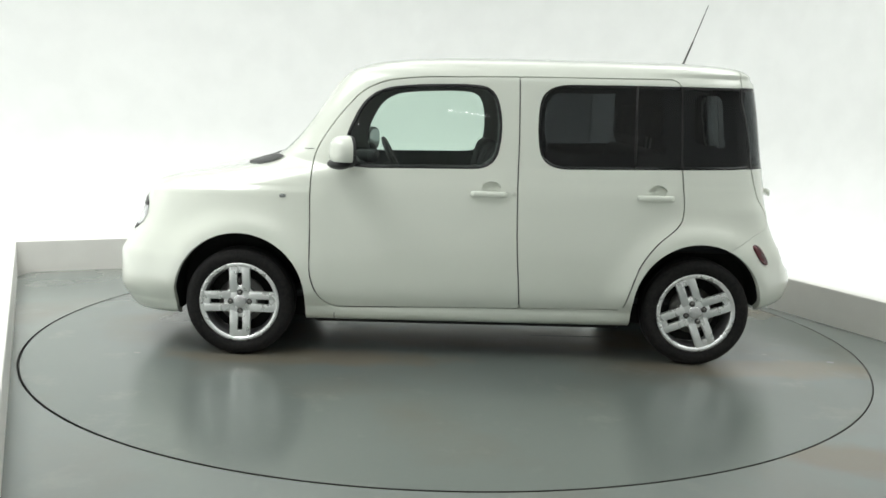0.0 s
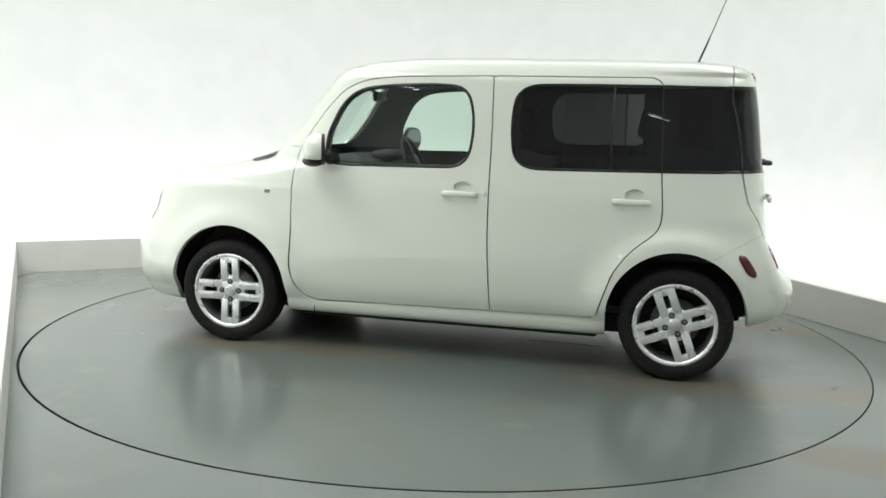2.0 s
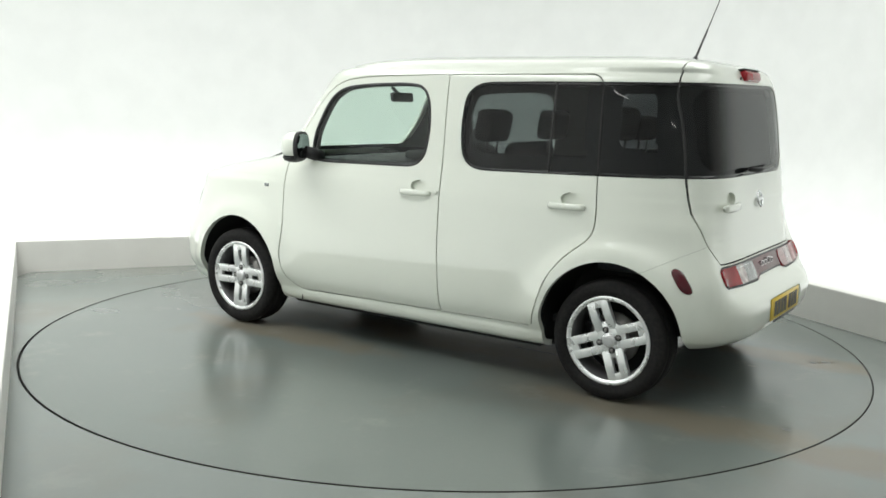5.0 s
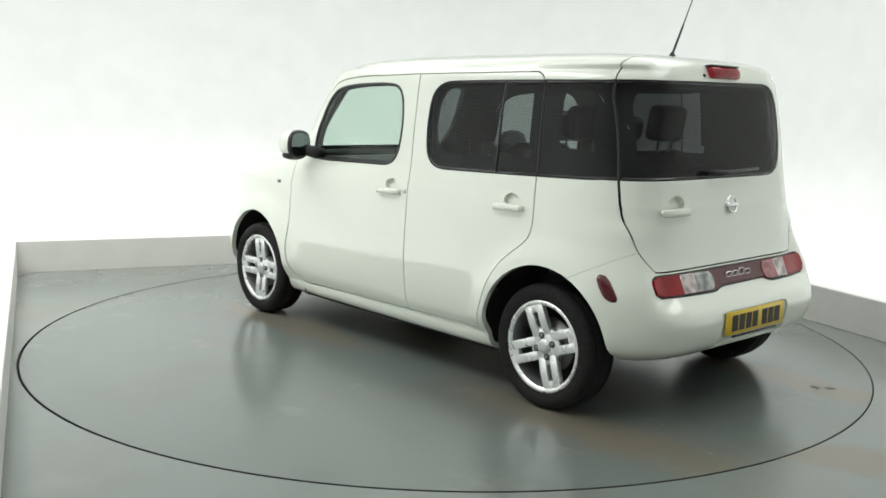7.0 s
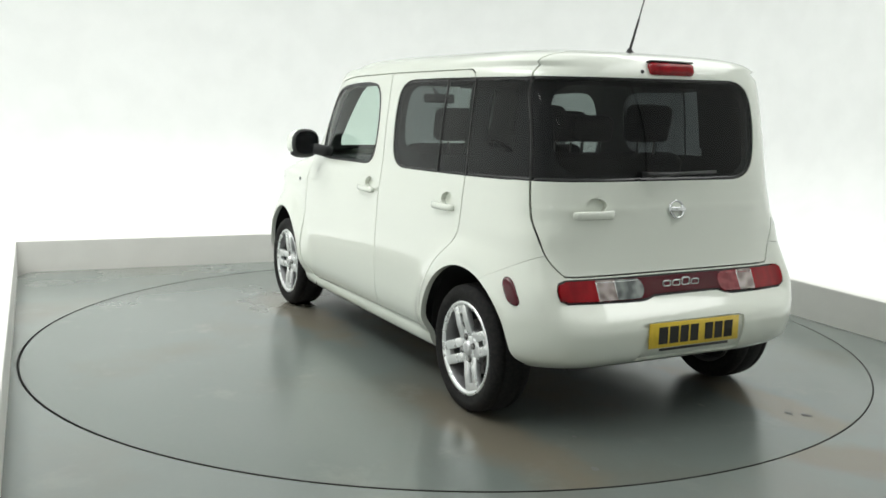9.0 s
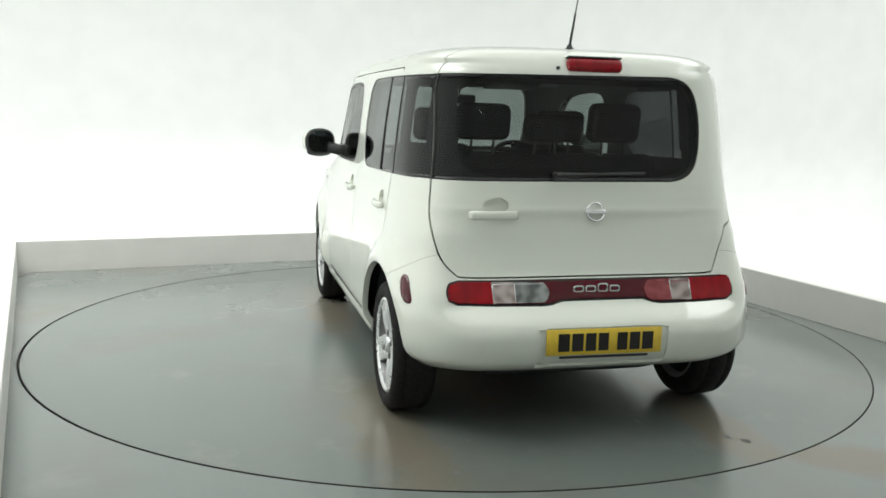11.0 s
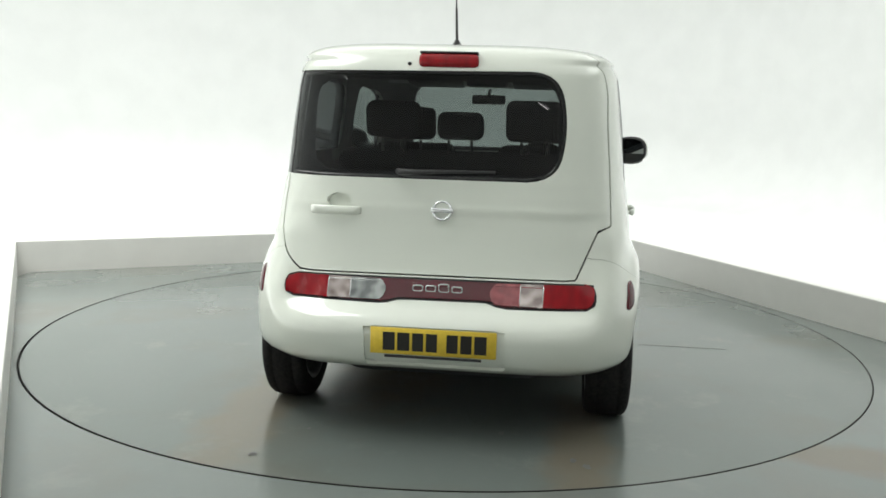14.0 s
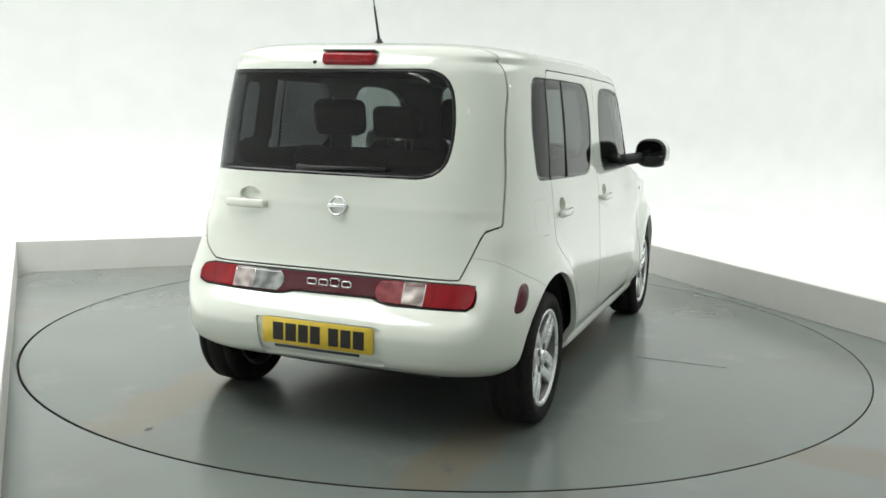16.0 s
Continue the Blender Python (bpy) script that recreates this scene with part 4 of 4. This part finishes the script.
    part("washer_jet", bm, BLACK, P["gate"], at=Matrix.Translation((surface_x(0.163, 1.574), 0.163, 1.572)) @ pose(0, 0, 0, 0, 0, 90))
    # number plate: yellow, its characters as plain bars, in a shallow recess
    px = surface_x(0, 0.44) + 0.006
    bm = box(0.006, 0.52, 0.111, Matrix.Translation((px - 0.003, 0.0, 0.443)), 0.002, 1)
    plate = part("number_plate", bm, YELLOW, car, "yellow number plate with plain black bars")
    x0 = 0.208
    for k, wd in enumerate((0.05, 0.05, 0.046, 0.046, 0, 0.046, 0.046, 0.05)):
        if wd:
            bm = box(0.002, wd, 0.076, Matrix.Translation((px - 0.0065, x0 - wd / 2, 0.442)))
            part("plate_bar", bm, INK, plate, smooth=False)
            x0 -= wd + 0.011
        else:
            x0 -= 0.028
    bm = box(0.004, 0.40, 0.011, Matrix.Translation((px - 0.004, 0.0, 0.379)), 0.001, 1)
    part("plate_strip", bm, BLACK, plate)
    # side markers
    for s in (1, -1):
        bm = bmesh.new()
        ring = []
        c = (-1.604, 0.630)
        for k in range(24):
            w = 2 * math.pi * k / 24
            u, v = 0.027 * math.cos(w), 0.066 * math.copysign(abs(math.sin(w)) ** 0.6, math.sin(w))
            x = c[0] + u + v * 0.55
            z = c[1] + v * 0.86
            ring.append((x, z))
        rings = []
        for f, out in ((1.0, -0.006), (1.0, 0.004), (0.86, 0.008), (0.45, 0.010), (0.01, 0.0105)):
            r = []
            for x, z in ring:
                xx, zz = c[0] + (x - c[0]) * f, c[1] + (z - c[1]) * f
                r.append(bm.verts.new((xx, s * (surface_y(xx, zz) + out), zz)))
            rings.append(r)
        for r0, r1 in zip(rings, rings[1:]):
            for k in range(24):
                bm.faces.new((r0[k], r0[(k + 1) % 24], r1[(k + 1) % 24], r1[k]))
        bmesh.ops.recalc_face_normals(bm, faces=bm.faces)
        part("side_reflector", bm, MAROON, car, "dark red side reflector")
        # repeater on the front wing
        bm = box(0.034, 0.012, 0.020, None, 0.005)
        part("side_repeater", bm, SMOKE, car, "small amber-grey side repeater", at=Matrix.Translation((1.026, s * (surface_y(1.026, 0.892) + 0.001), 0.892)))
    # door mirrors: painted cap, black back, glass
    for s, host, my in ((1, P["fdl"], 0.916), (-1, P["fdr"], 0.940)):
        bm = bmesh.new()
        bmesh.ops.create_uvsphere(bm, u_segments=28, v_segments=18, radius=1.0)
        for v in bm.verts:
            v.co = Vector([math.copysign(abs(q) ** 0.82, q) for q in v.co])
        cap = bm.copy()
        bmesh.ops.bisect_plane(bm, geom=bm.verts[:] + bm.edges[:] + bm.faces[:], plane_co=(-0.14, 0, 0), plane_no=(1, 0, 0), clear_outer=True)
        bmesh.ops.bisect_plane(bm, geom=bm.verts[:] + bm.edges[:] + bm.faces[:], plane_co=(-0.34, 0, 0), plane_no=(1, 0, 0), clear_inner=True)
        bmesh.ops.holes_fill(bm, edges=[e for e in bm.edges if e.is_boundary and e.verts[0].co.x < -0.3])
        bmesh.ops.bisect_plane(cap, geom=cap.verts[:] + cap.edges[:] + cap.faces[:], plane_co=(-0.14, 0, 0), plane_no=(1, 0, 0), clear_inner=True)
        bmesh.ops.bisect_plane(cap, geom=cap.verts[:] + cap.edges[:] + cap.faces[:], plane_co=(0, 0, -0.62), plane_no=(0, 0, 1), clear_inner=True)
        place = Matrix.Translation((0.675, s * my, 1.145)) @ pose(0, 0, 0, 0, 0, 20 * s) @ Matrix.Diagonal((0.088, 0.104, 0.085, 1))
        cap.transform(place)
        mirror = part("mirror_cap", cap, PAINT, host, "pearl white mirror cap")
        bm.transform(place)
        part("mirror_housing", bm, BLACK, host, "black mirror housing")
        arm = tube([(0.655, s * 0.745, 1.078), (0.662, s * 0.785, 1.094), (0.672, s * (my - 0.06), 1.112)], [0.042, 0.036, 0.034], 12)
        part("mirror_arm", arm, BLACK, host)
        low = bmesh.new()
        bmesh.ops.create_uvsphere(low, u_segments=24, v_segments=12, radius=1.0)
        low.transform(Matrix.Translation((0.712, s * (my - 0.01), 1.078)) @ pose(0, 0, 0, 0, 0, 20 * s) @ Matrix.Diagonal((0.062, 0.088, 0.030, 1)))
        part("mirror_base", low, BLACK, host)
        g = bmesh.new()
        vs = []
        for k in range(28):
            w = 2 * math.pi * k / 28
            cy, cz = math.cos(w), math.sin(w)
            vs.append(g.verts.new((0, 0.088 * math.copysign(abs(cy) ** 0.72, cy), 0.070 * math.copysign(abs(cz) ** 0.72, cz))))
        g.faces.new(vs)
        bmesh.ops.recalc_face_normals(g, faces=g.faces)
        part("mirror_glass", g, MIRROR, host, "dark mirror glass", at=Matrix.Translation((0.675 - 0.033 * math.cos(radians(20)), s * (my - 0.033 * math.sin(radians(20))), 1.146)) @ pose(0, 0, 0, 0, 1 if s > 0 else -7, 20 * s))
    # whip antenna
    part("antenna", lathe([(0.0, 0.030), (0.006, 0.028), (0.018, 0.014), (0.03, 0.009), (0.031, 0.0005)], 20, "z"), BLACK, car, "black whip antenna on a rubber foot",
         at=Matrix.Translation((-1.312, 0.0, 1.662)))
    rod = tube([(-1.312, 0.0, 1.682), (-1.366, 0.0, 1.825)], [0.0065, 0.0050], 8)
    part("antenna_foot", rod, BLACK, car)
    part("antenna_rod", tube([(-1.366, 0.0, 1.825), (-1.446, 0.0, 2.045)], [0.0032, 0.0022], 8), BLACK, car, "thin dark rod")
    # cowl and wiper at the foot of the windscreen
    bm = bmesh.new()
    rows = [[], [], []]
    for k in range(21):
        y = -0.62 + 1.24 * k / 20
        q = (1 - (abs(y) / 0.775) ** 4.6) ** (1 / 4.6)
        for r, (xx, zz) in zip(rows, ((1.285 * q + 0.014, 1.048), (1.19 * q + 0.018, 1.074), (1.125 * q + 0.010, 1.102))):
            r.append((xx, y, zz))
    quad_strip(bm, rows)
    part("cowl", bm, BLACK, car, "black cowl under the windscreen")
    # rear wiper lying along the foot of the rear window
    arm = tube([(-1.704, -0.22, 1.135), (-1.722, -0.02, 1.132), (-1.735, 0.10, 1.128), (-1.735, 0.17, 1.126), (-1.690, 0.19, 1.126)], [0.007, 0.007, 0.010, 0.014, 0.012], 10)
    part("rear_wiper", arm, BLACK, P["gate"], "black rear wiper")
    # sliding panes and their bars
    for s, host in ((1, P["rdl"]), (-1, P["rdr"])):
        pts = [(-0.885, s * (surface_y(-0.885, z) - 0.0035), z) for z in (1.085, 1.2, 1.35, 1.528)]
        part("window_bar", tube(pts, 0.0055, 8), GASKET, host)
        bm = bmesh.new()
        quad_strip(bm, [[(x, s * (surface_y(x, z) - 0.014), z) for x in (-0.40, -0.56, -0.72, -0.885)] for z in (1.09, 1.2, 1.3, 1.4, 1.518)])
        g = part("sliding_pane", bm, SLIDER, host, "second layer of tinted sliding glass")
        g.visible_shadow = False
    # joints of the sill strips and at the feet of the windscreen pillars
    for s in (1, -1):
        pts = [(x, s * (surface_y(x, 1.146) - 0.0005), 1.146) for x in (0.868, 0.885, 0.905, 0.925)]
        part("panel_joint", tube(pts, 0.0016, 6), GASKET, car)
        bm = box(0.004, 0.006, 0.065, Matrix.Translation((0.742, s * (surface_y(0.742, 0.245) - 0.001), 0.245)))
        part("sill_joint", bm, GASKET, car)


def build_cabin(car):
    def seat(x, y, wd, name="front_seat"):
        bm = box(0.50, wd, 0.18, Matrix.Translation((x + 0.22, y, 0.56)) @ pose(0, 0, 0, 0, -6, 0), 0.06, 3)
        s = part(name, bm, FABRIC, car, "charcoal fabric seat")
        b = box(0.14, wd * 0.96, 0.62, Matrix.Translation((x - 0.10, y, 0.88)) @ pose(0, 0, 0, 0, -14, 0), 0.06, 3)
        part("backrest", b, FABRIC, s)
        return s

    def headrest(s, x, y, z, wd=0.25, h=0.155):
        bm = box(0.10, wd, h, Matrix.Translation((x, y, z)) @ pose(0, 0, 0, 0, -10, 0), 0.04, 4)
        part("headrest", bm, FABRIC, s)
        for d in (-0.055, 0.055):
            part("headrest_post", tube([(x + 0.01, y + d, z - 0.16), (x, y + d, z - 0.04)], 0.007, 8), STEEL, s)

    for y in (0.36, -0.36):
        s = seat(0.02, y, 0.50)
        headrest(s, -0.30, y, 1.295, 0.28, 0.18)
    r = seat(-0.86, 0.0, 1.26, name="rear_seat")
    headrest(r, -1.06, 0.325, 1.330, 0.265, 0.175)
    headrest(r, -1.06, -0.350, 1.335, 0.265, 0.195)
    headrest(r, -1.05, 0.0, 1.305, 0.225, 0.132)
    # dashboard
    bm = prism([(0.62, 0.70), (0.58, 0.93), (0.66, 1.03), (0.80, 1.055), (1.02, 1.05), (1.02, 0.70)], -0.66, 0.66, 0.02)
    dash = part("dashboard", bm, TRIM, car, "dark grey dashboard")
    part("instrument_hood", box(0.16, 0.34, 0.07, Matrix.Translation((0.66, -0.36, 1.055)), 0.03, 3), TRIM, dash)
    # steering wheel on the right
    bm = bmesh.new()
    ring = [(0.185 * math.cos(2 * math.pi * k / 40), 0.185 * math.sin(2 * math.pi * k / 40), 0) for k in range(41)]
    add(bm, tube(ring, 0.015, 8))
    add(bm, box(0.35, 0.04, 0.02, None, 0.006))
    add(bm, box(0.13, 0.11, 0.045, None, 0.02))
    bm.transform(Matrix.Translation((0.47, -0.36, 1.00)) @ pose(0, 0, 0, 0, -65, 0))
    part("steering_wheel", bm, BLACK, car, "black steering wheel")
    part("steering_column", tube([(0.47, -0.36, 1.00), (0.66, -0.36, 0.91)], 0.035, 12), BLACK, car)
    # inside mirror and sun visors
    m = part("inside_mirror", box(0.03, 0.22, 0.06, Matrix.Translation((0.62, 0.0, 1.44)) @ pose(0, 0, 0, 0, 8, 0), 0.012, 2), BLACK, car, "black inside mirror")
    part("mirror_stalk", tube([(0.63, 0, 1.45), (0.70, 0, 1.50)], 0.012, 8), BLACK, m)
    part("roof_console", box(0.20, 0.26, 0.05, Matrix.Translation((0.52, 0.0, 1.545)), 0.02, 2), TRIM, car)
    for y in (0.34, -0.34):
        part("sun_visor", box(0.16, 0.36, 0.022, Matrix.Translation((0.56, y, 1.540)) @ pose(0, 0, 0, 0, 14, 0), 0.01, 2), TRIM, car)
    # load floor and inner tail panel
    part("load_floor", box(0.55, 1.2, 0.04, Matrix.Translation((-1.36, 0, 0.62)), 0.01), TRIM, car)
    part("cabin_floor", box(2.3, 1.36, 0.04, Matrix.Translation((-0.05, 0, 0.33)), 0.01), TRIM, car)


def build_car():
    car = new("car")
    tagged(car, "pearl white boxy compact car parked on the turntable", "car")
    P = build_body(car)
    build_lining(car)
    build_underbody(car)
    build_wheels(car)
    build_fittings(car, P)
    build_cabin(car)
    # parts stand round the wheelbase's middle: shift them so that the thing turns on the table's axis
    shift = Matrix.Translation(-AXIS)
    for ob in car.children:
        ob.matrix_basis = shift @ ob.matrix_basis
    return car


def batten(a, b, z, turn):
    """A fluorescent batten: white trough, end caps and a glowing tube."""
    root = new("batten_light")
    tagged(root, "white fluorescent batten light with a glowing tube", "lamp", "studio batten lights")
    root.matrix_basis = Matrix.Translation(studio(a, b, z)) @ pose(0, 0, 0, 0, 0, SKEW + turn)
    part("trough", prism([(-0.05, 0.05), (0.05, 0.05), (0.03, 0.0), (-0.03, 0.0)], -0.40, 0.40), WHITE, root, smooth=False)
    part("tube", tube([(0, -0.36, -0.025), (0, 0.36, -0.025)], 0.014, 12), TUBE, root)
    for y in (-0.38, 0.38):
        part("end_cap", box(0.04, 0.03, 0.06, Matrix.Translation((0, y, -0.02)), 0.004), BLACK, root)
    part("drop_rod", tube([(0, 0, 0.05), (0, 0, WALL_H - z)], 0.006, 8), STEEL, root)


for spot in ((-2.3, -6.2, 2.94, 28), (3.9, -3.2, 2.75, 20), (-4.0, -3.0, 2.9, -20)):
    batten(*spot)

build_studio()
table = build_turntable()
car = build_car()


def motions():
    rows = [(t, pose(0, 0, 0, 0, 0, a)) for t, a in TURN]
    walk(table, rows)
    walk(car, rows)


motions()
